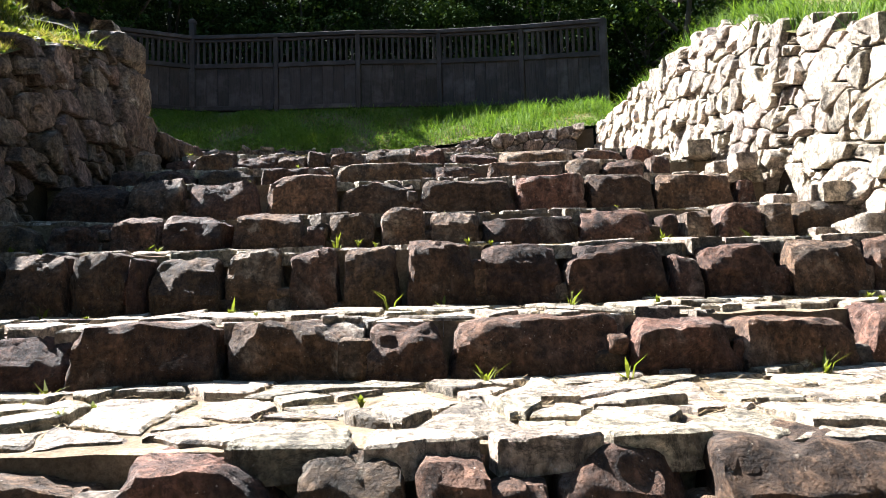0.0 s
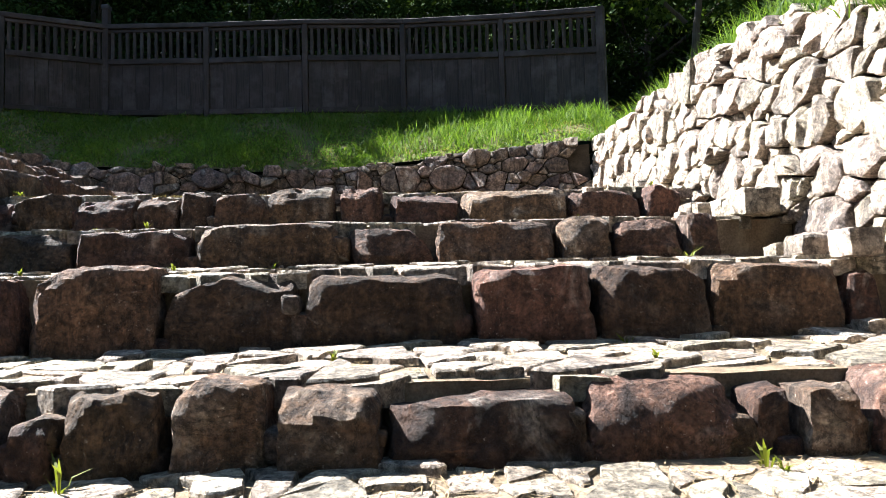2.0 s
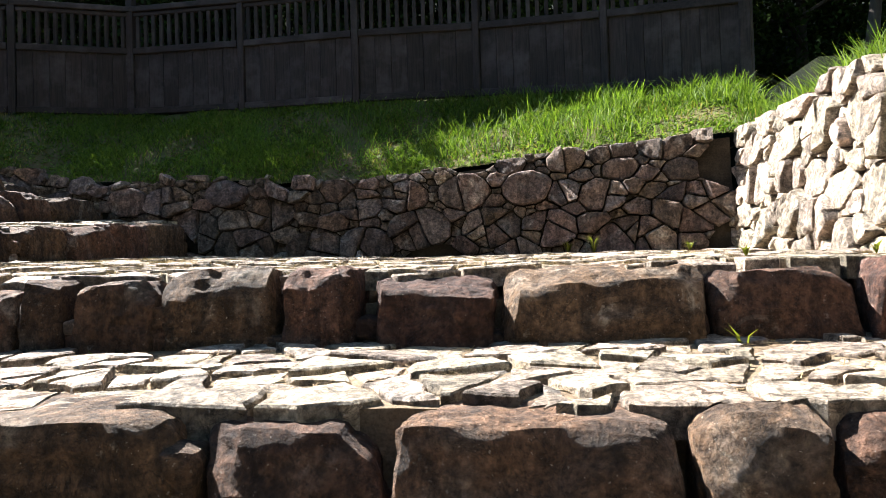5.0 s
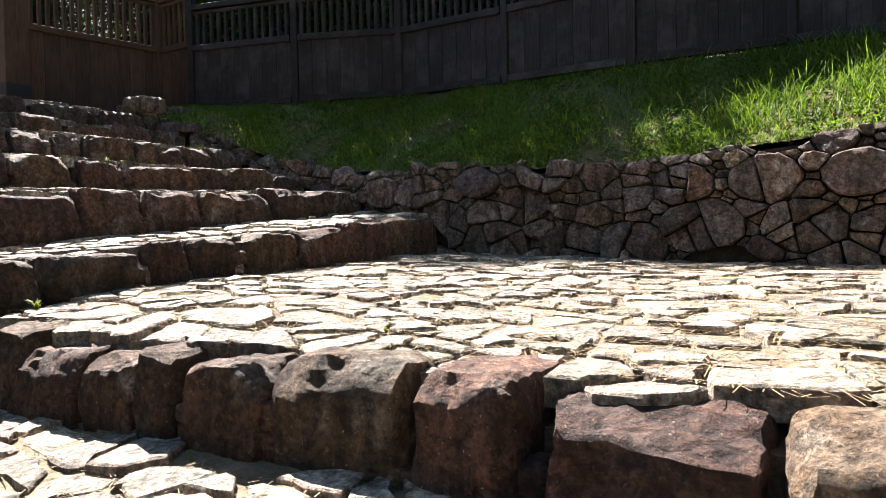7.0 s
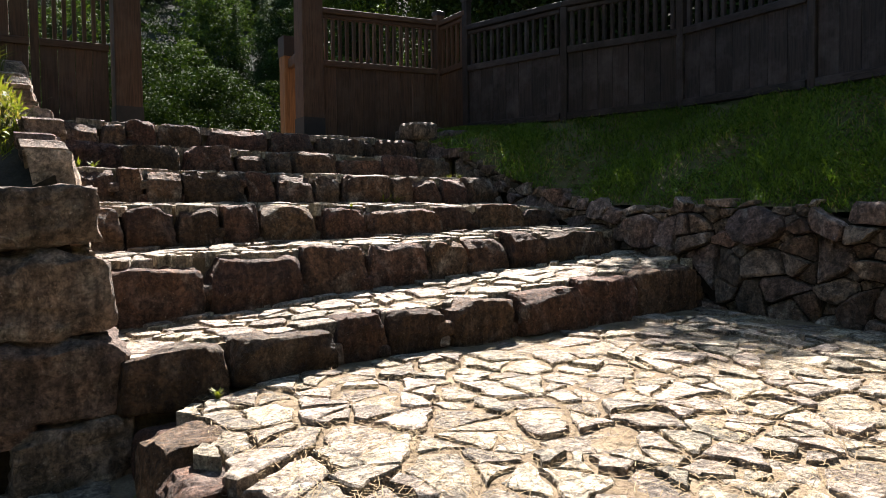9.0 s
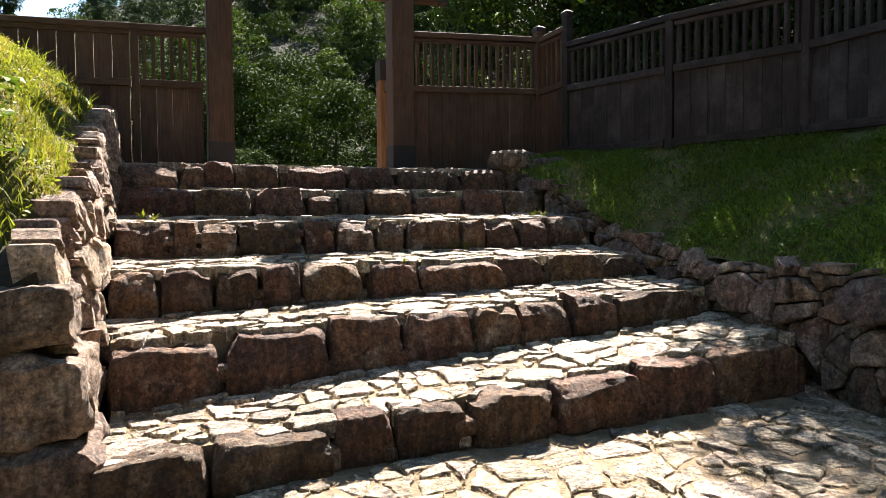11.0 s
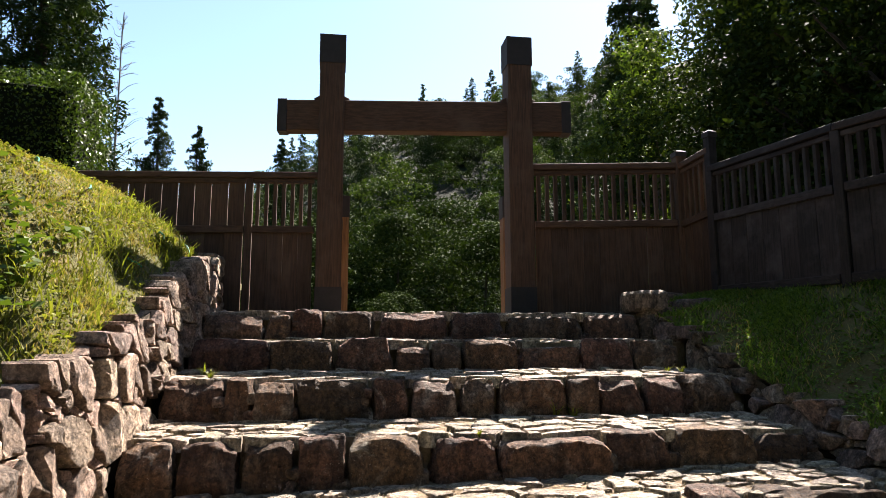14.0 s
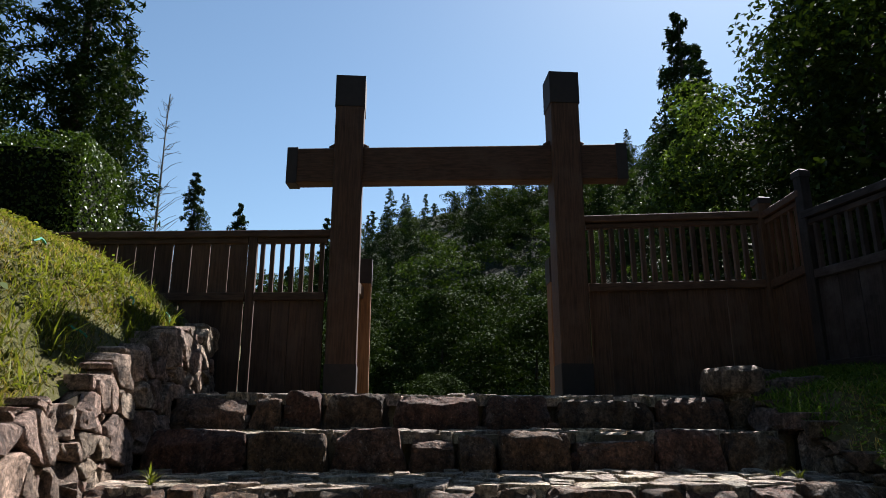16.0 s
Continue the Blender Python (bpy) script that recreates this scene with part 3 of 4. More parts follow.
JOINTS1 = [[-3.1, -2.2, -1.5, -0.8, 0.1, 0.9, 1.7, 2.4, 3.1], [-3.1, -2.5, -1.7, -1.0, -0.3, 0.5, 1.2, 1.9, 2.6, 3.1], [-3.1, -2.3, -1.6, -0.9, -0.1, 0.6, 1.3, 2.1, 3.1],
           [-3.1, -2.3, -1.55, -0.84, -0.36, -0.04, 0.18, 0.33, 0.71, 1.3, 2.0, 2.6, 3.1],
           [-3.1, -2.5, -1.96, -1.49, -0.86, -0.25, 0.10, 0.84, 1.33, 1.86, 2.45, 3.1],
           [-3.1, -2.73, -2.26, -1.91, -1.59, -1.48, -1.09, -0.75, -0.45, -0.11, 0.31, 0.78, 1.35, 1.54, 2.0, 2.49, 3.1],
           [-3.1, -2.58, -2.09, -1.75, -1.30, -0.80, -0.64, -0.30, 0.05, 0.41, 1.07, 1.63, 1.80, 2.02, 2.35, 2.57, 3.05],
           [-3.1, -2.42, -1.95, -1.33, -0.68, -0.03, 0.80, 1.39, 1.97, 2.67, 2.86],
           [-3.1, -2.74, -2.23, -1.60, -0.84, 0.07, 0.66, 1.45, 1.82, 2.28, 2.52],
           [-3.0, -2.62, -2.15, -1.66, -1.32, -1.08, -0.64, -0.08, 0.31, 0.90, 1.80, 2.44, 2.77]]
JOINTS2 = [[8.12, 8.74, 9.43, 9.81, 10.31, 10.93, 11.63, 12.27, 13.12],
           [8.16, 8.90, 9.65, 10.23, 10.82, 11.27, 11.73, 12.19, 13.12],
           [8.14, 8.53, 8.93, 9.30, 9.65, 10.21, 10.73, 11.56, 12.05, 12.70, 13.2],
           [8.14, 8.66, 8.90, 9.23, 9.86, 10.18, 10.62, 10.95, 11.58, 11.87, 12.31, 12.68, 13.2],
           [8.12, 8.90, 9.55, 10.15, 10.53, 10.85, 11.46, 12.12, 12.7, 13.2],
           [8.10, 8.79, 9.08, 9.41, 10.02, 10.82, 11.49, 12.44, 13.1, 13.6]]
rng = random.Random(7)


def paving(owner, u0, u1, v0, v1, sizes, aspect, to3, seed, keep=None):
    r = random.Random(seed)
    small = []
    for poly in [q for c in cells(u0, u1, v0, v1, sizes, r, aspect) for q in broken(c, r, 0.035, 0.16)]:
        cx, cy = sum(p[0] for p in poly) / len(poly), sum(p[1] for p in poly) / len(poly)
        if keep and not keep(cx, cy):
            continue
        made = fitted_stone(poly, to3, r, 0.019, 0.017, 0.085, 0.08, (-0.004, 0.028), 0.06, 0.07, 0.008)
        if made and poly_area(poly) > 0.016:
            part("paving_stone", *made, PAVER, owner, smooth=22)
        elif made:
            small.append(made)
    if small:
        part("chip_stones", *join(small), PAVER, owner, "small pale stone chips filling the joints", 22)["kind"] = "stuff"


def join(parts):
    v, f = [], []
    for a, c in parts:
        o = len(v)
        v += a
        f += [tuple(i + o for i in q) for q in c]
    return v, f


RISE = 0.06


def risers(owner, joints, line, lows, highs, along, r, deep=0.33):
    """Rough blocks side by side along a step's edge; small wedges fill the joints."""
    for a, c in zip(joints, joints[1:]):
        w = c - a
        g = min(r.uniform(0.004, 0.026), 0.08 * w)
        m = (a + c) / 2
        edge, low, high = line(m), lows(m), highs(m)
        top = high + r.uniform(-0.045, 0.03) - (0.06 if w < 0.2 else 0)
        d = deep * r.uniform(0.85, 1.3)
        out = r.uniform(-0.03, 0.06)
        n = 12 if w > 0.3 else 8
        ax = 0 if along == "x" else 1
        if along == "x":
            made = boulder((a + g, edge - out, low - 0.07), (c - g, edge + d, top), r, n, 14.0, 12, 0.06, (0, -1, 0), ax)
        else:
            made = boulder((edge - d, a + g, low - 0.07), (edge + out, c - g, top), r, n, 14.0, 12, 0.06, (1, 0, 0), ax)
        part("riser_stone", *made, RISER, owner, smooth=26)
        zb = low - 0.02
        for _ in range(r.choice((0, 1, 1, 2, 3))):
            s = r.uniform(0.03, 0.085)
            k = c + r.uniform(-0.05, 0.05)
            h = s * r.uniform(1.1, 2.4)
            if zb + h > high - 0.06:
                break
            if along == "x":
                made = boulder((k - s, edge + 0.0, zb), (k + s * 0.8, edge + 0.16, zb + h), r, 5, 5.0, 5, 0.12)
            else:
                made = boulder((edge - 0.16, k - s, zb), (edge + 0.0, k + s * 0.8, zb + h), r, 5, 5.0, 5, 0.12)
            part("wedge_stone", *made, r.choice((RISER, RISER, RISER, WALLD)), owner, smooth=38)
            zb += h * 0.9


LABEL1 = "broad stone step with dark riser blocks and pale paving"
ends1 = [e for e, _ in EDGE1[1:]] + [8.3]
steps = []
for i, ((e, z), nxt) in enumerate(zip(EDGE1[:-1], ends1)):
    low = EDGE1[i - 1][1] if i else -0.25
    steps.append(step_core("step_%d" % (i + 1), -3.3, 3.3, e + 0.2, nxt + 0.2, lambda x, y, z=z, e=e: z - 0.027 + RISE * (y - e), low - 0.3, LABEL1))

landing = tagged(step_core("landing", -3.3, 3.3, 8.36, 13.4, lambda x, y: land(y, x) - 0.031 - 0.13 * max(0.0, min(1.0, (8.8 - y) / 0.3)), 2.3, "x"), "wide sunlit landing paved with pale irregular flagstones", "landing", kind="structure")
foot = step_core("step_0", -3.3, 3.3, -4.0, -0.8, lambda x, y: -0.28, -1.0, "packed earth at the foot of the stone stairs")
ends2 = [e for e, _ in EDGE2[1:]] + [-9.0]
steps2 = []
for i, ((e, z), nxt) in enumerate(zip(EDGE2, ends2)):
    steps2.append(step_core("step_%d" % (i + 21), nxt - 0.2, e - 0.22, 8.2, 14.4 if i == 5 else 13.5 + 0.1 * i, lambda x, y, z=z, e=e, i=i: z + drop(i, y) - 0.027 + RISE * (e - x), 3.0, LABEL1))
terrace = tagged(sheet("terrace", frange(-15, -8.9, 0.3), frange(5.0, 15, 0.3), lambda x, y: (x, y, 5.40 + 0.02 * noise.noise(Vector((x, y, 0)) * 3)), SOIL),
                 "flat earthen terrace under the wooden gate", "ground", kind="structure")

# ---------------------------------------------------------------- gate and fences
G0, G1 = Vector((-9.72, 9.44, 0)), Vector((-9.42, 12.08, 0))
GU = (G1 - G0).normalized()
GN = Vector((GU.y, -GU.x, 0))      # towards the stairs


def on_gate(s, off, z):
    """A point s metres along the gate from its first post, off metres towards the stairs."""
    p = G0 + GU * s + GN * off
    return (p.x, p.y, z)


gate = thing("wooden_gate", "tall brown timber gate of two posts and a crossbeam, black caps", "gate", at=(-9.57, 10.8, 5.42))
span = (G1 - G0).length


def post(owner, s, off, z0, z1, w, cap_h, mat=GATE):
    p = part("post", *beam(on_gate(s, off, z0), on_gate(s, off, z1 - cap_h), w, w, bevel=0.015), mat, owner)
    part("cap", *beam(on_gate(s, off, z1 - cap_h), on_gate(s, off, z1), w + 0.02, w + 0.02, bevel=0.006), IRON, p, "black iron post cap")
    return p


for s in (0.0, span):
    p = post(gate, s, 0, 5.40, 9.47, 0.35, 0.42)
    part("iron_shoe", *beam(on_gate(s, 0, 5.44), on_gate(s, 0, 5.86), 0.366, 0.366, bevel=0.006), IRON, p, "dark iron shoe round the post's foot")
    part("footing_stone", *boulder(tuple(Vector(on_gate(s, 0, 5.33)) - Vector((0.36, 0.36, 0))), tuple(Vector(on_gate(s, 0, 5.47)) + Vector((0.36, 0.36, 0))), rng, 6, 4, 3, 0.05), WALLD, gate, smooth=40)
    q = post(gate, s + 0.02, -1.25, 5.40, 7.42, 0.25, 0.34, FRESH)
    part("tie_beam", *beam(on_gate(s + 0.01, -0.15, 6.95), on_gate(s + 0.02, -1.2, 6.95), 0.09, 0.16), GATE, gate)
    part("wedge", *beam(on_gate(s - 0.235, 0.0, 8.53), on_gate(s - 0.16, 0.0, 8.57), 0.12, 0.07), GATE, gate)
    part("wedge", *beam(on_gate(s + 0.235, 0.0, 8.53), on_gate(s + 0.16, 0.0, 8.57), 0.12, 0.07), GATE, gate)
b = part("crossbeam", *beam(on_gate(-0.73, 0, 8.30), on_gate(span + 0.73, 0, 8.30), 0.2, 0.45, bevel=0.012), GATE_RAIL, gate)
for a, c in ((-0.75, -0.62), (span + 0.62, span + 0.75)):
    part("end_cap", *beam(on_gate(a, 0, 8.30), on_gate(c, 0, 8.30), 0.224, 0.474, bevel=0.006), IRON, b, "black iron beam end")


def fence_bay(owner, a, c, za, zc, top, mid, mat, rail=0.09, lattice=(0.0, 1.0), slats=11, boards=7, face=None, gap=0.0, r=None, rail_ends=(0.0, 0.0)):
    """One bay between two posts: top rail, middle rail, sill, slats above and boards below. za, zc: heights of the foot."""
    a, c = Vector((a[0], a[1], 0)), Vector((c[0], c[1], 0))

    def at(k, h):
        p = a + (c - a) * k
        return (p.x, p.y, za + (zc - za) * k + h)
    length = (c - a).length
    rails = FENCE_RAIL if mat is FENCE else GATE_RAIL
    k0, k1 = 0.06 / length, 1 - 0.06 / length
    part("top_rail", *beam(at(-rail_ends[0] / length, top), at(1 + rail_ends[1] / length, top), 0.13, 0.085), rails, owner)
    part("middle_rail", *beam(at(k0, mid), at(k1, mid), 0.10, 0.10), rails, owner)
    part("sill", *beam(at(k0, 0.05), at(k1, 0.05), 0.11, 0.10), rails, owner)
    part("head_rail", *beam(at(k0, top - 0.085), at(k1, top - 0.085), 0.07, 0.06), rails, owner)
    l0, l1 = lattice
    for i in range(slats):
        k = k0 + (k1 - k0) * (l0 + (l1 - l0) * (i + 0.5) / slats)
        part("slat", *beam(at(k, mid + 0.04), at(k, top - 0.1), 0.055, 0.05, bevel=0.004), mat, owner)
    for i in range(boards):
        w = (k1 - k0) / boards
        s = gap / length * (1 if r is None or r.random() < 0.55 else 0)
        e0, e1 = k0 + w * i + 0.002 / length, k0 + w * (i + 1) - 0.002 / length - s
        m = (e0 + e1) / 2
        off = 0.004 * (i % 2)
        p0, p1 = at(m, 0.07), at(m, mid)
        v, f = plank(Vector(p0), Vector(p1), (c - a).normalized(), (e1 - e0) * length, 0.028 + off)
        part("board", v, f, mat, owner)
    for e0, e1 in ((0.0, l0), (l1, 1.0)):
        if e1 - e0 > 0.05:
            n = max(1, round((e1 - e0) * length / 0.24))
            for i in range(n):
                k = k0 + (k1 - k0) * (e0 + (e1 - e0) * (i + 0.5) / n)
                s = gap * (1 if r is None or r.random() < 0.5 else 0)
                v, f = plank(Vector(at(k, mid)), Vector(at(k, top - 0.06)), (c - a).normalized(), (k1 - k0) * (e1 - e0) / n * length - 0.004 - s, 0.028)
                part("board", v, f, mat, owner)


def plank(p0, p1, along, w, t):
    n = Vector((along.y, -along.x, 0))
    k = 0.003
    prof = [(-w / 2, -t / 2), (w / 2, -t / 2), (w / 2, t / 2 - k), (w / 2 - k, t / 2), (-w / 2 + k, t / 2), (-w / 2, t / 2 - k)]
    v = [tuple(p + along * i + n * j) for p in (p0, p1) for i, j in prof]
    f = [(i, (i + 1) % 6, (i + 1) % 6 + 6, i + 6) for i in range(6)] + [(5, 4, 3, 2, 1, 0), (6, 7, 8, 9, 10, 11)]
    return v, f


def fence_post(owner, x, y, z0, z1, w, u, cap, mat):
    p = part("post", *beam((x, y, z0), (x, y, z1), w, w, up=(u[0], u[1], 0), bevel=0.008), mat, owner)
    if cap:
        part("cap", *cone_cap(x, y, z1 + 0.004, w + 0.02, 0.035, u, 0.07), IRON, p, "dark metal post cap")
    return p


fence = thing("wooden_fence", "dark weathered timber fence with a slatted upper part", "fence", at=(-3.0, 15.3, 5.6))
fr = random.Random(3)
for i, ((xa, ya, za), (xc, yc, zc)) in enumerate(zip(FENCE_LINE[1:], FENCE_LINE[2:])):
    fence_bay(fence, (xa, ya), (xc, yc), za, zc, 1.66, 1.0, FENCE, slats=13, boards=7, r=fr, gap=0.0)
    u = Vector((xc - xa, yc - ya)).normalized()
    tall = i in (0, 2)
    fence_post(fence, xa, ya, za - 0.15, za + (2.16 if i == 0 else 2.06 if tall else 1.70), 0.12 if tall else 0.10, (u.x, u.y), tall, FENCE)
xa, ya, za = FENCE_LINE[-1]
fence_post(fence, xa, ya, za - 0.15, za + 1.70, 0.13, (u.x, u.y), False, FENCE)

fence2 = thing("gate_fence", "brown timber fence with a slatted opening beside the gate", "fence", at=(-9.3, 13.2, 5.42))
pA, pB, pC = on_gate(span + 0.16, 0.0, 0), (-9.12, 14.36, 0), FENCE_LINE[1]
fence_bay(fence2, pA, pB, 5.42, 5.45, 2.16, 1.33, GATE, slats=17, boards=9, gap=0.006, r=fr)
fence_bay(fence2, pB, pC, 5.60, 5.66, 1.98, 1.15, GATE, slats=5, boards=3)
fence_post(fence2, pB[0], pB[1], 5.3, 7.80, 0.15, (0, 1), True, GATE)
fence3 = thing("boarded_fence", "brown boarded fence with a small slatted opening and thin gaps", "fence", at=(-9.8, 7.2, 5.42))
pD, pE, pF = on_gate(-0.16, 0.0, 0), on_gate(-1.12, 0.0, 0), on_gate(-4.9, 0.0, 0)
fence_bay(fence3, pE, pD, 5.42, 5.42, 2.02, 1.25, GATE, slats=7, boards=4, gap=0.012, r=fr, rail_ends=(0.05, 0.0))
fence_bay(fence3, pF, pE, 5.42, 5.42, 2.02, 1.25, GATE, slats=0, boards=14, lattice=(0.0, 0.0), gap=0.012, r=fr, rail_ends=(0.0, 0.04))
fence_post(fence3, pE[0], pE[1], 5.3, 7.40, 0.10, (0, 1), False, GATE)
fence_post(fence3, pF[0], pF[1], 5.3, 7.46, 0.12, (0, 1), False, GATE)


# ---------------------------------------------------------------- trees
def limb(p0, p1, r0, r1, bend, r, n=6, k=7):
    """A tapered, crooked limb."""
    p0, p1 = Vector(p0), Vector(p1)
    ax = (p1 - p0).normalized()
    s = ax.orthogonal().normalized()
    t = ax.cross(s)
    v, f = [], []
    for i in range(n + 1):
        q = i / n
        c = p0.lerp(p1, q) + s * (bend * math.sin(q * 3.1) * r.uniform(0.6, 1.2)) + t * (bend * 0.6 * math.sin(q * 5))
        rad = r0 + (r1 - r0) * q
        for j in range(k):
            a = 2 * math.pi * j / k
            v.append(tuple(c + (s * math.cos(a) + t * math.sin(a)) * rad * r.uniform(0.92, 1.08)))
    for i in range(n):
        f += [(i * k + j, i * k + (j + 1) % k, (i + 1) * k + (j + 1) % k, (i + 1) * k + j) for j in range(k)]
    return v, f


def broad_leaves(g, height, spread, base, clumps, leaves, size):
    """Leaf places for a broadleaf crown: many uneven clumps with gaps between."""
    C, Nn = [], []
    for _ in range(clumps):
        a, q = g.uniform(0, 2 * math.pi), g.uniform(0, 1)
        z = base + (height - base) * q
        rr = spread * (0.35 + 0.75 * math.sin(math.pi * min(1, q * 0.85 + 0.15))) * math.sqrt(g.uniform(0.1, 1))
        c = np.array([rr * math.cos(a), rr * math.sin(a), z])
        R = spread * g.uniform(0.16, 0.34)
        d = unit(g, leaves)
        d[:, 2] = np.where(g.uniform(size=leaves) < 0.65, np.abs(d[:, 2]), d[:, 2])
        rad = R * g.uniform(0.45, 1.0, size=leaves) ** 0.5
        C.append(c + d * rad[:, None] * np.array([1.15, 1.15, 0.75]))
        Nn.append(d * 0.6 + unit(g, leaves) * 0.7 + np.array([0, 0, 0.35]))
    C, Nn = np.concatenate(C), np.concatenate(Nn)
    Nn /= np.linalg.norm(Nn, axis=1)[:, None]
    return quads(C, Nn, size * g.uniform(0.6, 1.3, size=len(C)), g)


def cedar_leaves(g, height, spread, base, whorls, per, size):
    """Needle sprays for a conifer: drooping boughs in ragged whorls, narrowing upwards."""
    C, Nn = [], []
    for i in range(whorls):
        q = i / whorls
        z = base + (height - base) * q
        R = spread * (1 - q) ** 0.8 + 0.15
        for _ in range(max(4, int(9 * (1 - q * 0.6)))):
            a = g.uniform(0, 2 * math.pi)
            Rb = R * g.uniform(0.55, 1.12)
            n = max(6, int(per * (0.3 + 0.7 * Rb / spread)))
            k = g.uniform(0.15, 1, size=n)
            w = 0.26 * Rb * (1.1 - k)
            x = Rb * k * math.cos(a) + g.normal(size=n) * w * 0.6
            y = Rb * k * math.sin(a) + g.normal(size=n) * w * 0.6
            zz = z - 0.28 * Rb * k + 0.12 * Rb * k ** 3 + g.normal(size=n) * (0.05 * Rb + 0.04)
            C.append(np.stack([x, y, zz], 1))
            Nn.append(unit(g, n) * 0.8 + np.array([0, 0, 0.7]))
    C, Nn = np.concatenate(C), np.concatenate(Nn)
    Nn /= np.linalg.norm(Nn, axis=1)[:, None]
    return quads(C, Nn, size * g.uniform(0.6, 1.3, size=len(C)), g, 0.26)


def make_tree(name, label, seed, height, spread, base, mat, conifer=False, clumps=60, leaves=150, size=0.16, trunk=0.2):
    g, r = np.random.default_rng(seed), random.Random(seed)
    t = thing(name, label, "tree")
    boles = [limb((0, 0, -0.4), (r.uniform(-0.3, 0.3), r.uniform(-0.3, 0.3), height * (0.95 if conifer else 0.75)), trunk, 0.03, 0.12, r, 8, 9)]
    if not conifer:
        for i in range(7):
            a, z = i * 2.4 + r.random(), base + (height - base) * r.uniform(0.0, 0.5)
            boles.append(limb((0, 0, z * 0.85), (math.cos(a) * spread * 0.75, math.sin(a) * spread * 0.75, z + spread * r.uniform(0.3, 0.7)), trunk * 0.4, 0.02, 0.12, r, 5, 6))
    part("trunk", *join(boles), BARK, t, smooth=60)
    co = cedar_leaves(g, height, spread, base, clumps, leaves, size) if conifer else broad_leaves(g, height, spread, base, clumps, leaves, size)
    crown = new("crown", quad_mesh("crown", co, mat))
    crown.parent = t
    return t


def plant(proto, places, group):
    """Puts the first at its place and copies it to the others."""
    for i, (x, y, z, turn, s) in enumerate(places):
        m = pose(x, y, z, 0, 0, turn) @ Matrix.Diagonal((s, s, s, 1))
        if i == 0:
            first = m
            continue
        c = copy_thing(proto, pose(x, y, z, 0, 0, turn))
        c.scale = (s, s, s)
        c["group"] = group
    proto.matrix_basis = first
    proto["group"] = group


oak = make_tree("broadleaf_tree", "dense dark green broadleaf tree behind the fence", 11, 9.5, 3.3, 1.2, LEAF, clumps=90, leaves=210, size=0.145)
plant(oak, [(-3.2, 19.0, 5.4, 0, 0.66), (0.6, 18.9, 5.2, 70, 0.66), (3.4, 18.2, 5.2, 140, 0.64), (6.2, 18.4, 5.2, 20, 0.72), (-6.6, 18.8, 5.5, 200, 0.7), (-10.2, 18.8, 5.3, 300, 0.88), (-8.2, 18.4, 5.3, 120, 0.88), (-12.4, 18.3, 5.3, 30, 0.77), (9.5, 20.0, 6.0, 30, 1.0),
            (-3.0, 28.2, 8.6, 110, 1.5), (4.6, 28.4, 8.6, 250, 1.5), (-10.5, 28.0, 8.6, 20, 1.5), (-7.5, 23.0, 7.0, 170, 1.0), (10.5, 27.0, 8.0, 80, 1.7), (-17.5, 27.5, 8.4, 280, 1.7), (-14.6, 20.2, 5.4, 50, 1.05), (-17.0, 22.5, 6.2, 150, 1.15), (-1.4, 20.8, 6.0, 210, 0.7), (-4.6, 20.8, 6.0, 310, 0.7), (2.2, 20.6, 6.0, 15, 0.7),
            (-12.0, 23.6, 6.9, 95, 1.1), (-3.6, 23.8, 7.0, 190, 1.1), (0.6, 24.2, 7.0, 310, 1.1), (4.8, 23.6, 7.0, 40, 1.1), (8.8, 23.4, 7.0, 130, 1.1)],
      "trees behind the fence")
# Added trees outside the view; they block skylight and deepen shade on the stairs.
ring = copy_thing(oak, pose(12.5, -3.0, 5.0, 0, 0, 40))
ring.scale = (1.7, 1.7, 1.7)
tagged(ring, "unseen broadleaf tree added round the stairs to block skylight", group="trees round the stairs")
for x, y, z, turn, k in ((14.0, 4.5, 6.5, 90, 1.7), (13.5, 12.0, 7.0, 10, 1.6), (10.0, -9.5, 3.0, 200, 1.8), (3.5, -13.5, 0.0, 130, 1.9), (-4.0, -12.5, 1.0, 70, 1.9), (-9.5, -7.5, 6.5, 260, 1.6), (-14.0, -6.5, 6.8, 330, 1.4)):
    c = copy_thing(ring, pose(x, y, z, 0, 0, turn))
    c.scale = (k, k, k)
maple = make_tree("broadleaf_tree", "broadleaf tree with bright sunlit yellow-green leaves", 12, 8.5, 1.9, 1.0, LEAFY, clumps=60, leaves=220, size=0.11)
plant(maple, [(-16.8, 17.7, 4.8, 10, 1.0)], "sunlit trees")
young = make_tree("broadleaf_tree", "young tree with bright leaves hanging over the fence's end", 15, 6.0, 2.2, 2.5, LEAFY, clumps=34, leaves=110, size=0.13, trunk=0.11)
plant(young, [(6.0, 15.7, 5.3, 0, 1.0)], "sunlit trees")
bush = make_tree("broadleaf_tree", "low spreading broadleaf tree beyond the gate, leafy to the ground", 14, 7.0, 3.4, 0.2, LEAF, clumps=110, leaves=250, size=0.155)
plant(bush, [(-29.0, 12.0, 3.6, 0, 0.95), (-26.0, 8.4, 3.8, 80, 0.72), (-25.0, 15.0, 3.8, 170, 0.8), (-33.0, 9.0, 4.0, 240, 1.0), (-24.0, 5.0, 4.2, 20, 0.8), (-34.0, 15.0, 4.2, 300, 1.1), (-22.5, 11.4, 3.6, 130, 0.45)], "trees beyond the gate")
cedar = make_tree("cedar_tree", "tall dark green cedar with drooping boughs", 21, 15.0, 2.9, 0.6, CEDAR, True, clumps=60, leaves=170, size=0.22, trunk=0.24)
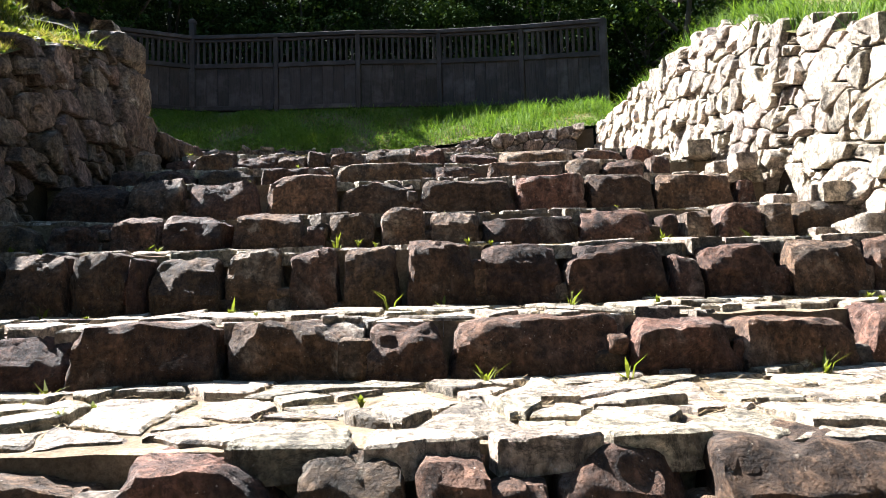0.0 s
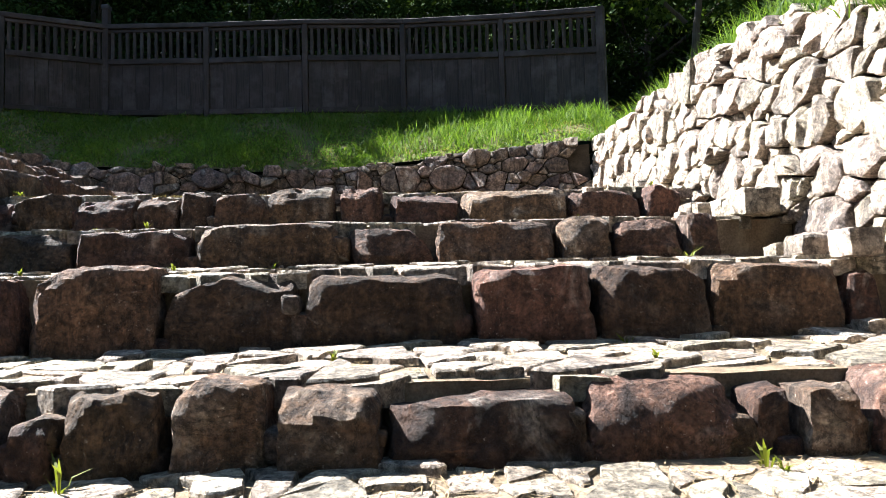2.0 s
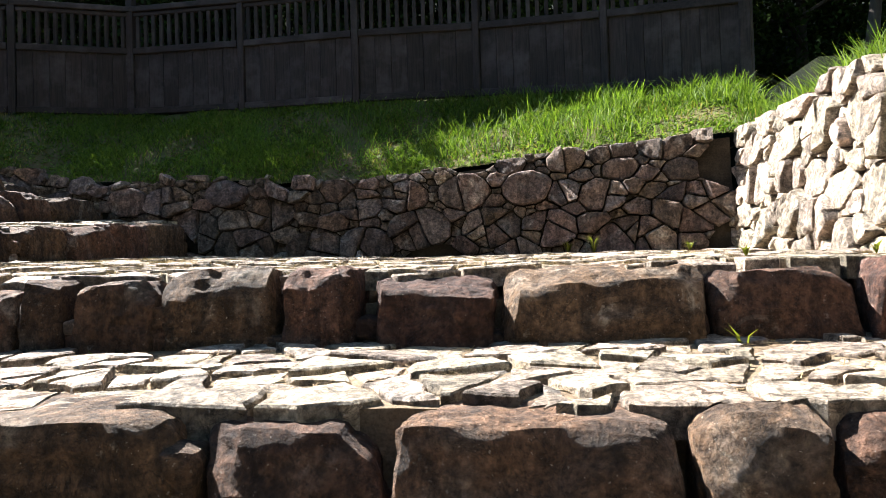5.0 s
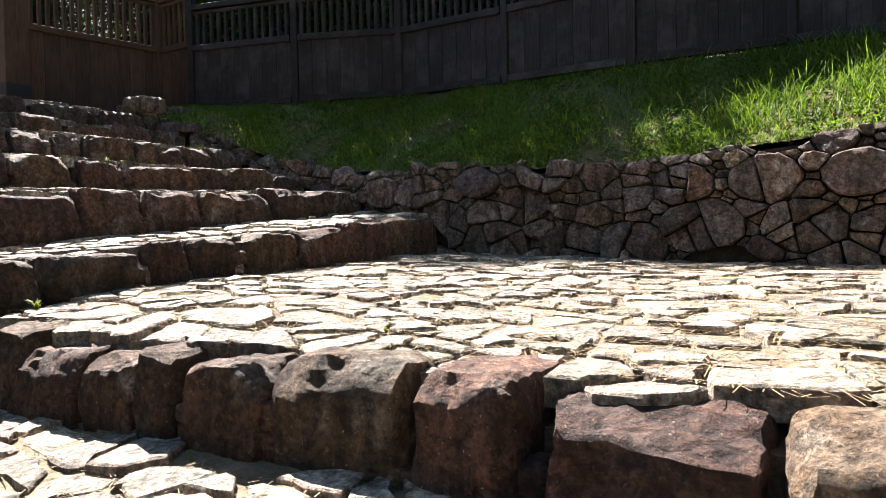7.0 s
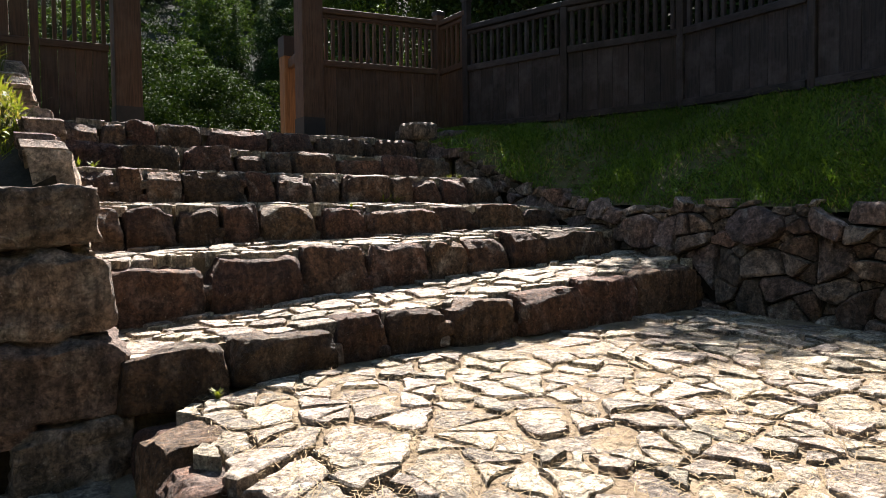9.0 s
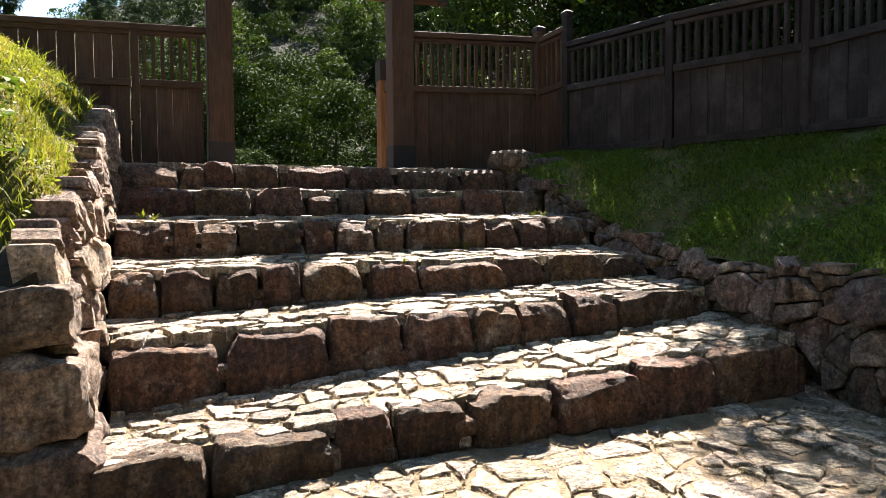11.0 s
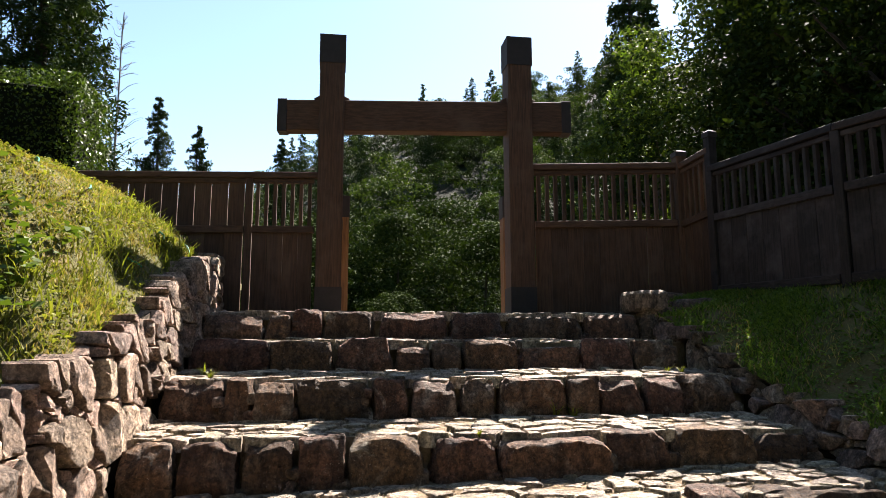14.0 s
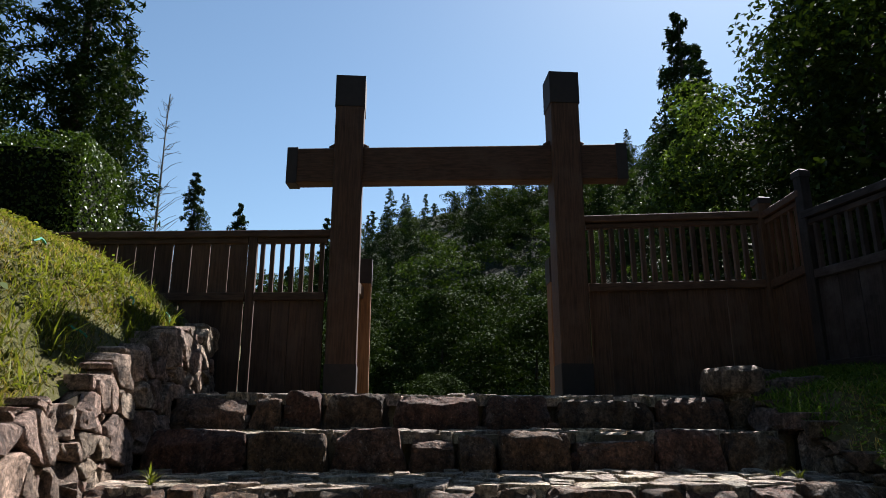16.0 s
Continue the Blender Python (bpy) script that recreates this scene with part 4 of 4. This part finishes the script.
plant(cedar, [(-19.0, 1.5, 6.0, 0, 1.05), (-20.5, -2.4, 6.6, 100, 1.2), (-24.0, 3.5, 5.0, 30, 0.58), (-22.0, 1.6, 5.5, 250, 0.8), (-30.3, 3.6, 4.6, 70, 0.68), (-27, 22.5, 5.5, 50, 1.05), (-23.2, 20.1, 5.2, 200, 1.0), (-15.2, 19.6, 5.2, 130, 0.8), (-46, 5.8, 6.5, 20, 0.85), (-34, 5.2, 4.0, 90, 0.6), (-23.0, 0.2, 5.5, 140, 0.55)], "cedars round the gate")


# ---------------------------------------------------------------- far woods
def far_woods():
    g = np.random.default_rng(5)
    tm = [broad_leaves(g, 7.0, 3.1, 0.6, 46, 84, 0.26), broad_leaves(g, 8.0, 2.8, 0.8, 46, 84, 0.25), cedar_leaves(g, 11.0, 2.3, 0.4, 34, 46, 0.34)]
    out = {0: [], 1: [], 2: []}
    n = 0
    for _ in range(4000):
        d = 30 + 92 * g.uniform(0, 1) ** (0.5 if n % 3 else 1.2)
        az = g.uniform(-0.62, 0.5)
        x, y = -10 - d * math.cos(az), 11 + d * math.sin(az)
        if d < 40 and abs(az) > 0.45:
            continue
        k = int(g.choice([0, 1, 2], p=[0.42, 0.26, 0.32]))
        a = g.uniform(0, 6.28)
        s = g.uniform(0.6, 1.15) * (0.75 if d < 40 else 1.0)
        R = np.array([[math.cos(a), -math.sin(a), 0], [math.sin(a), math.cos(a), 0], [0, 0, 1]]) * s
        out[k].append(tm[k] @ R.T + np.array([x, y, hill(x, y) - 0.3]))
        n += 1
        if n >= 215:
            break
    for k, mat, label in ((0, LEAF, "wooded hillside of dark green broadleaf trees"), (1, WOODS, "lighter green trees scattered over the hillside"), (2, CEDAR, "dark conifers standing on the wooded hillside")):
        tagged(new("far_woods", quad_mesh("far_woods", np.concatenate(out[k]), mat)), label, "trees", kind="stuff")


far_woods()

# ---------------------------------------------------------------- hedge and bare tree
def make_hedge():
    g = np.random.default_rng(8)
    t = thing("hedge", "clipped box-shaped green hedge on top of the bank", "hedge", at=(-13.0, 2.8, 7.0))
    n = 46000
    c = g.uniform(-1, 1, size=(n, 3))
    ax = g.integers(0, 3, n)
    sd = g.choice([-1.0, 1.0], n)
    c[np.arange(n), ax] = sd * g.uniform(0.86, 1.02, n)
    nn = unit(g, n) * 0.7
    nn[np.arange(n), ax] += sd * 0.7
    nn /= np.linalg.norm(nn, axis=1)[:, None]
    r = (np.abs(c) ** 18).sum(1) ** (1 / 18)
    c = c / np.maximum(r, 0.9)[:, None] * np.minimum(r, 1.02)[:, None]
    c = c * np.array([0.9, 2.5, 1.45]) + np.array([-13.0, 2.7, 8.3])
    ob = new("foliage", quad_mesh("foliage", quads(c, nn, 0.055 * g.uniform(0.6, 1.4, n), g, 0.7), HEDGE))
    ob.parent = t
    ob.location = -t.location
    # Solid near-black core paints the shade seen between the hedge's leaves.
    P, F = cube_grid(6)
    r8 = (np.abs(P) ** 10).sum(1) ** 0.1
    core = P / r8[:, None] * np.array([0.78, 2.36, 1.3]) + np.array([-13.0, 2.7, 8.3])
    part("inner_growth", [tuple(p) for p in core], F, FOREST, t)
    r2 = random.Random(2)
    part("stem", *join([limb((-13 + r2.uniform(-0.5, 0.5), 0.6 + i * 0.7, 6.8), (-13 + r2.uniform(-0.6, 0.6), 0.6 + i * 0.7, 9.3), 0.05, 0.01, 0.1, r2, 5, 6) for i in range(7)]), BARK, t)


make_hedge()


def make_bare_tree():
    r = random.Random(4)
    t = thing("bare_tree", "thin leafless grey tree behind the fence", "tree", at=(-29.6, 0.2, 4.6))
    x, y, z = -29.6, 0.2, 4.6
    part("trunk", *limb((x, y, z), (x + 0.2, y + 0.4, z + 14.6), 0.09, 0.02, 0.15, r, 10, 7), DEADBARK, t)
    tw = []
    for i in range(90):
        h = r.uniform(4.5, 14.3)
        a = r.uniform(0, 6.28)
        l = (15.2 - h) * 0.15 + 0.2
        s = (x + 0.2 * h / 17, y + 0.4 * h / 17, z + h)
        tw.append(limb(s, (s[0] + math.cos(a) * l, s[1] + math.sin(a) * l, s[2] + l * r.uniform(0.2, 0.9)), 0.016, 0.006, 0.12, r, 4, 4))
    part("brushwood", *join(tw), DEADBARK, t)["kind"] = "stuff"


make_bare_tree()


# ---------------------------------------------------------------- grass
def blades(points, g, hi, wide, lean=0.5):
    """Bent two-part blades rooted at the points, given as quads."""
    n = len(points)
    h = hi * g.uniform(0.45, 1.3, n)
    a = g.uniform(0, 2 * np.pi, n)
    side = np.stack([np.cos(a), np.sin(a), np.zeros(n)], 1) * (wide * g.uniform(0.6, 1.4, n))[:, None]
    b = g.uniform(0, 2 * np.pi, n)
    out = np.stack([np.cos(b), np.sin(b), np.zeros(n)], 1) * (h * lean * g.uniform(0.2, 1.2, n))[:, None]
    up = np.array([0, 0, 1.0])
    p1 = points + up * (h * 0.6)[:, None] + out * 0.4
    p2 = points + up * (h * 0.95)[:, None] + out
    low = np.stack([points - side, points + side, p1 + side * 0.8, p1 - side * 0.8], 1).reshape(-1, 3)
    top = np.stack([p1 - side * 0.8, p1 + side * 0.8, p2 + side * 0.12, p2 - side * 0.12], 1).reshape(-1, 3)
    return np.concatenate([low, top])


def grass(name, label, pts, seed, hi, wide, mat, lean=0.5):
    g = np.random.default_rng(seed)
    tagged(new(name, quad_mesh(name, blades(np.array(pts), g, hi, wide, lean), mat)), label, "grass", kind="stuff")


def scatter(fn, n, seed, u, v, keep=None):
    g = np.random.default_rng(seed)
    out = []
    while len(out) < n:
        a, c = g.uniform(*u), g.uniform(*v)
        q = 0.5 + 0.5 * noise.noise(Vector((a * 1.3, c * 2.1, seed)))
        if g.uniform() > 2.6 * (q - 0.36) + 0.08 or (keep and not keep(a, c, g)):
            continue
        p = fn(a, c)
        out.append((p[0], p[1], p[2] - 0.01))
    return out


grass("bank_grass", "lush green grass on the slope below the fence", scatter(north, 46000, 31, (-8.4, 3.65), (0.0, 1.02)), 1, 0.075, 0.007, GRASS, 1.1)
grass("bank_grass", "tall grass tufts on the slope below the fence", scatter(north, 3600, 32, (-3.5, 3.6), (0.1, 0.95), lambda a, c, g: g.uniform() < ((a + 3.6) / 7.2) ** 2), 2, 0.2, 0.006, GRASS, 0.9)
grass("bank_grass", "dry straw-coloured grass on the slope", scatter(north, 3000, 33, (-8.4, 3.65), (0.0, 1.0)), 3, 0.08, 0.004, DRY, 0.9)
grass("bank_grass", "sunlit grass on the steep bank", scatter(lambda x, y: (x, y, mound(x, y)), 22000, 34, (-9.6, -3.3), (5.2, 7.86)), 4, 0.05, 0.006, SUNNY, 1.1)
grass("bank_grass", "dry yellow grass on the steep bank", scatter(lambda x, y: (x, y, mound(x, y)), 26000, 35, (-9.6, -3.3), (4.6, 7.86)), 5, 0.06, 0.004, DRY, 0.9)
grass("bank_grass", "tall grass tufts at the brow of the wall", scatter(lambda x, y: (x, y, mound(x, y)), 1500, 36, (-9.0, -3.3), (7.2, 7.86)), 6, 0.17, 0.006, SUNNY, 0.9)
grass("bank_grass", "sunlit grass above the pale stone wall", scatter(lambda x, y: (x, y, east(x, y)), 20000, 37, (3.28, 6.0), (3.0, 12.6)), 7, 0.11, 0.0045, GRASS)
grass("bank_grass", "long grass hanging over the wall's edge", scatter(lambda x, y: (x, y, east(x, y)), 3500, 38, (3.24, 3.6), (3.5, 12.4)), 8, 0.22, 0.0055, GRASS, 0.9)


def broad_weeds(name, label, fn, n, seed, u, v, size, mat):
    g = np.random.default_rng(seed)
    pts = np.array(scatter(fn, n, seed, u, v))
    C = np.repeat(pts, 5, 0) + g.normal(size=(5 * n, 3)) * np.array([size, size, size * 0.4]) + np.array([0, 0, size * 1.2])
    nn = unit(g, 5 * n) * 0.5 + np.array([0, 0, 0.9])
    nn /= np.linalg.norm(nn, axis=1)[:, None]
    tagged(new(name, quad_mesh(name, quads(C, nn, size * g.uniform(0.7, 1.5, 5 * n), g, 0.7), mat)), label, "weeds", kind="stuff")


broad_weeds("ground_cover", "low broad-leaved weeds among the grass", north, 4200, 41, (-8.3, 3.5), (0.02, 1.0), 0.03, GRASS)
broad_weeds("ground_cover", "low weeds on the steep bank", lambda x, y: (x, y, mound(x, y)), 2200, 42, (-9.4, -3.3), (5.0, 7.8), 0.035, SUNNY)
broad_weeds("ground_cover", "large-leaved weeds standing on the bank", lambda x, y: (x, y, mound(x, y) + 0.08), 60, 43, (-6.2, -4.2), (6.7, 7.5), 0.09, LEAFY)


def weed(x, y, z, seed, hi, n=7):
    """A tuft whose blades all spring from one root."""
    r = random.Random(seed)
    v, f = [(x, y, z)], []
    for _ in range(n):
        a, h, w = r.uniform(0, 6.28), hi * r.uniform(0.5, 1.2), r.uniform(0.004, 0.009)
        o = h * r.uniform(0.2, 0.7)
        d, s = Vector((math.cos(a), math.sin(a), 0)), Vector((-math.sin(a), math.cos(a), 0))
        p = Vector((x, y, z)) + d * o * 0.4 + Vector((0, 0, h * 0.65))
        q = Vector((x, y, z)) + d * o * 1.15 + Vector((0, 0, h * r.uniform(0.75, 1.0)))
        k = len(v)
        v += [tuple(p - s * w), tuple(p + s * w), tuple(q)]
        f += [(0, k + 1, k), (k, k + 1, k + 2)]
    return tagged(new("weed", fill("weed", v, f, SUNNY)), "small green weed growing between the stones", "weed", "weeds on the steps")


wr = random.Random(9)
for i, (e, z) in enumerate(EDGE1[2:]):
    for _ in range(8 if i < 5 else 3):
        x = wr.uniform(-2.7, 2.7)
        weed(x, e - wr.uniform(0.08, 0.12), EDGE1[i + 1][1] - 0.03, wr.randrange(9999), wr.uniform(0.06, 0.2))
    for _ in range(12 if i < 4 else 3):
        weed(wr.uniform(-2.7, 2.8), e + wr.uniform(0.25, 0.8), z + 0.01, wr.randrange(9999), wr.uniform(0.03, 0.07), 16)
for x, y, hi in ((1.75, 12.35, 0.2), (1.5, 12.5, 0.16), (2.6, 11.95, 0.12), (-3.0, 12.9, 0.1), (-2.8, 8.6, 0.08)):
    weed(x, y, land(y, x) - 0.03, int(x * 100) + 999, hi, 26)
for e, z, y, hi in ((-5.98, 4.37, 11.6, 0.2), (-5.98, 4.37, 11.45, 0.2), (-6.5, 4.74, 12.9, 0.14), (-6.6, 4.74, 12.8, 0.12), (-6.6, 4.74, 8.4, 0.16), (-6.3, 4.74, 8.5, 0.14), (-5.6, 4.37, 10.0, 0.07), (-3.4, 3.66, 12.6, 0.08), (-5.1, 4.37, 10.6, 0.07)):
    weed(e + 0.03 if e in (-5.98,) else e, y, z - 0.03, int(y * 77), hi, 18)


def litter(name, label, fn, n, seed, u, v):
    """Dry needles and stalks lying in the joints."""
    g = np.random.default_rng(seed)
    a, c = g.uniform(*u, n), g.uniform(*v, n)
    P = np.array([fn(p, q) for p, q in zip(a, c)])
    d = g.uniform(0, 6.28, n)
    l = g.uniform(0.012, 0.045, n)
    dv = np.stack([np.cos(d), np.sin(d), g.normal(size=n) * 0.12], 1) * l[:, None]
    w = np.stack([-np.sin(d), np.cos(d), np.zeros(n)], 1) * 0.0017
    Q = np.stack([P - dv - w, P + dv - w, P + dv + w, P - dv + w], 1).reshape(-1, 3)
    tagged(new(name, quad_mesh(name, Q, STRAW)), label, "litter", kind="stuff")


def on_tread1(x, y):
    """A place on the paved part of a lower step."""
    for (e, h), (nxt, _) in zip(EDGE1, EDGE1[1:]):
        if e <= y < nxt:
            y = e + 0.32 + (nxt - e - 0.36) * (y - e) / (nxt - e)
            return (x, y, h - 0.014 + RISE * (y - e))
    return (x, y, land(y, x))


def on_tread2(x, y):
    """A place on the paved part of an upper step."""
    for i, (e, h) in enumerate(EDGE2[:-1]):
        nxt = EDGE2[i + 1][0]
        if nxt < x <= e:
            x = e - 0.32 - (e - nxt - 0.36) * (e - x) / (e - nxt)
            return (x, y, h + drop(i, y) - 0.014 + RISE * (e - x))
    return (x, y, stair2(x, y) - 0.012)


litter("straw_litter", "dry needles and straw between the flagstones", lambda x, y: (x, y, land(y, x) - 0.014 + 0.02 * abs(noise.noise(Vector((x * 5, y * 5, 0))))), 20000, 51, (-2.9, 2.9), (8.4, 13.1))
litter("straw_litter", "dry needles and straw on the lower steps", on_tread1, 12000, 52, (-2.9, 2.9), (1.9, 8.1))
litter("straw_litter", "dry needles and straw on the upper steps", on_tread2, 10000, 53, (-7.9, -3.0), (8.3, 13.1))

# scraps of green netting on the banks
nr = random.Random(6)
for x, y in ((-8.2, 7.55), (-7.6, 7.0), (-6.9, 7.6), (-8.8, 7.7), (-7.2, 6.6)):
    z = mound(x, y) + 0.035
    tagged(part("netting", *limb((x, y, z), (x + nr.uniform(-0.5, 0.5), y + 0.12, mound(x, y + 0.12) + 0.04), 0.012, 0.008, 0.03, nr, 6, 5), NET),
           "scrap of faded green netting in the grass", "netting", "netting scraps")

# ---------------------------------------------------------------- stone pieces
sr = random.Random(17)
PAVE = ((0.46, 0.5), (0.30, 0.5), (0.16, 0.2))
for i, (step, (e, z), nxt) in enumerate(zip(steps, EDGE1[:-1], ends1)):
    low = EDGE1[i - 1][1] if i else -0.25
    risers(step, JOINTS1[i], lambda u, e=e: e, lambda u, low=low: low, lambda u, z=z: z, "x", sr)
    paving(step, -3.1, 3.1, e + 0.11, nxt + 0.06, PAVE, 1.6, lambda x, y, n, z=z, e=e: (x, y, z - 0.018 + RISE * (y - e) + n), 100 + i)
risers(landing, JOINTS1[9], lambda u: EDGE1[9][0], lambda u: EDGE1[8][1], lambda u: EDGE1[9][1], "x", sr)
paving(landing, -2.95, 3.0, 8.27, 13.15, PAVE, 1.5, lambda x, y, n: (x, y, land(y, x) - 0.025 + n), 140, lambda x, y: y < wall_n(x) + 0.05)
for i, (step, (e, z), nxt) in enumerate(zip(steps2, EDGE2, ends2)):
    under = (lambda u, i=i: EDGE2[i - 1][1] + drop(i - 1, u)) if i else (lambda u: land(u, -2.95))
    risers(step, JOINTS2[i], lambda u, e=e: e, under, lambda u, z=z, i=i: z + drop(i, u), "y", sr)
    paving(step, nxt - 0.05 if i < 5 else -8.9, e - 0.11, 8.1, 13.25, PAVE, 0.65, lambda x, y, n, z=z, e=e, i=i: (x, y, z + drop(i, y) - 0.018 + RISE * (e - x) + n), 160 + i)


def stone_wall(name, label, u0, u1, v0, v1, sizes, aspect, to3, base, top, mat, seed, grow=None, proud=(-0.02, 0.05), most=99.0, belly=0.026, tilt=0.16):
    """A dry wall of fitted stones before a dark earth core. to3(u, v, n) puts a place of the face into the world."""
    r = random.Random(seed)
    us, vs = frange(u0, u1, 0.25), frange(0, 1, 0.25)

    def core(k, q):
        lo, hi = base(k) - 0.3, top(k) - 0.10
        return to3(k, lo + (hi - lo) * q, -0.10)
    face = [core(k, q) for q in vs for k in us]

    def rear(k, q):
        lo, hi = base(k) - 0.3, top(k) - 0.28
        return to3(k, lo + (hi - lo) * q, -0.45)
    back = [rear(k, q) for q in vs for k in us]
    n, m = len(us), len(vs)
    f = [(j * n + i, j * n + i + 1, (j + 1) * n + i + 1, (j + 1) * n + i) for j in range(m - 1) for i in range(n - 1)]
    o = n * m
    f += [tuple(o + q for q in reversed(c)) for c in f]
    f += [((m - 1) * n + i, (m - 1) * n + i + 1, o + (m - 1) * n + i + 1, o + (m - 1) * n + i) for i in range(n - 1)]
    f += [(j * n, (j + 1) * n, o + (j + 1) * n, o + j * n) for j in range(m - 1)]
    f += [((j + 1) * n + n - 1, j * n + n - 1, o + j * n + n - 1, o + (j + 1) * n + n - 1) for j in range(m - 1)]
    wall = tagged(new(name, fill(name, face + back, f, DARKSOIL)), label, "wall", kind="structure")
    small = []
    for poly in [q for c in cells(u0, u1, v0, v1, sizes, r, aspect, grow) for q in broken(c, r, 0.035, 0.2)]:
        cu, cv = sum(p[0] for p in poly) / len(poly), sum(p[1] for p in poly) / len(poly)
        if cv > top(cu) + 0.02 or cv < base(cu) - 0.12 or cu > most:
            continue
        poly = clip_poly(poly, 0, 1, top(cu) + r.uniform(-0.02, 0.07))
        if len(poly) < 3:
            continue
        big = poly_area(poly) > 0.018
        made = rubble_stone(poly, to3, r, 0.008, 0.22, proud if big else (proud[0] - 0.03, 0.0), tilt if big else 0.3, belly)
        if made and big:
            part("stone", *made, mat, wall, smooth=28)
        elif made:
            small.append(made)
    if small:
        part("chink_stones", *join(small), mat, wall, "small stones wedged between the larger ones", 28)["kind"] = "stuff"
    return wall


WALL_SIZES = ((0.40, 0.25), (0.28, 0.5), (0.17, 0.4), (0.09, 0.3))
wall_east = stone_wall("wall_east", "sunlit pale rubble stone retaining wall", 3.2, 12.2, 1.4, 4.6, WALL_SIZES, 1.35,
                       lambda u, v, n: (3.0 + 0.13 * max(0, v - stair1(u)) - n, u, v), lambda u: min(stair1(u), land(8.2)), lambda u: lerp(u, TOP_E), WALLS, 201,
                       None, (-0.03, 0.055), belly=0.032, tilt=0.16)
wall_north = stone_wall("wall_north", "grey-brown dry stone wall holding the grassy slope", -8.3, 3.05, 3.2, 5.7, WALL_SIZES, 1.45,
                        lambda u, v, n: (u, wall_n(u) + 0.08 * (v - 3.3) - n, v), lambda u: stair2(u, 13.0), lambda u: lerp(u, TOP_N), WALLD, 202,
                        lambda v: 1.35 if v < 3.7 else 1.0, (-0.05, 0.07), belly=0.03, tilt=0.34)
wall_south = stone_wall("wall_south", "brown rubble wall beside the upper steps", -9.5, -3.35, 3.2, 6.3, WALL_SIZES, 1.3,
                        lambda u, v, n: (u, 8.16 - 0.16 * max(0, v - stair2(u, 8.2)) + n, v), lambda u: stair2(u, 8.2), lambda u: lerp(u, TOP_S), WALLB, 203, None, (-0.015, 0.035))
wall_west = stone_wall("wall_west", "mossy rubble wall beside the lower steps, shade partly in its stone colour", 2.4, 7.75, 1.0, 4.5, WALL_SIZES, 1.3,
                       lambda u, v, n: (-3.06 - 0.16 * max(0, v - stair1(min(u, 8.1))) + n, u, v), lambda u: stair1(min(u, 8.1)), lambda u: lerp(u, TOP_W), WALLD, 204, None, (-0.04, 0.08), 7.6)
# large corner blocks where the two walls meet
zc = 2.75
for h, w, l in ((0.42, 0.8, 0.6), (0.48, 0.7, 0.85), (0.5, 0.85, 0.65), (0.34, 0.6, 0.6)):
    b0 = 0.1 * (zc - 2.75)
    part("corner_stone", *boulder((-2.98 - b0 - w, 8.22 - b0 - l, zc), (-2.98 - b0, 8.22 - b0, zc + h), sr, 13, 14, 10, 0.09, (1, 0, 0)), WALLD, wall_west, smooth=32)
    zc += h - 0.02
# a loose pile of rubble at the end of the top step
for i in range(9):
    x, y, s = sr.uniform(-8.6, -7.9), sr.uniform(13.2, 14.2), sr.uniform(0.12, 0.26)
    zb = 5.38 if i < 6 else 5.5
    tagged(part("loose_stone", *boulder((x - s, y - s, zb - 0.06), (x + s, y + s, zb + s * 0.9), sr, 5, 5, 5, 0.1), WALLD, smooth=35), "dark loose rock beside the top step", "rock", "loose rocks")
# small rubble along the foot of the pale wall
for i in range(34):
    y, sz = (sr.uniform(3.9, 8.0), sr.uniform(0.04, 0.13)) if i < 26 else (sr.uniform(7.05, 7.9), sr.uniform(0.06, 0.14))
    x = 2.94 - abs(sr.gauss(0, 0.12))
    zb = stair1(y) + 0.03
    tagged(part("loose_stone", *boulder((x - sz, y - sz, zb - 0.03), (x + sz, y + sz, zb + sz * 1.1), sr, 5, 8, 5, 0.1), WALLS, smooth=30), "small pale stone lying at the wall's foot", "rock", "loose rocks")
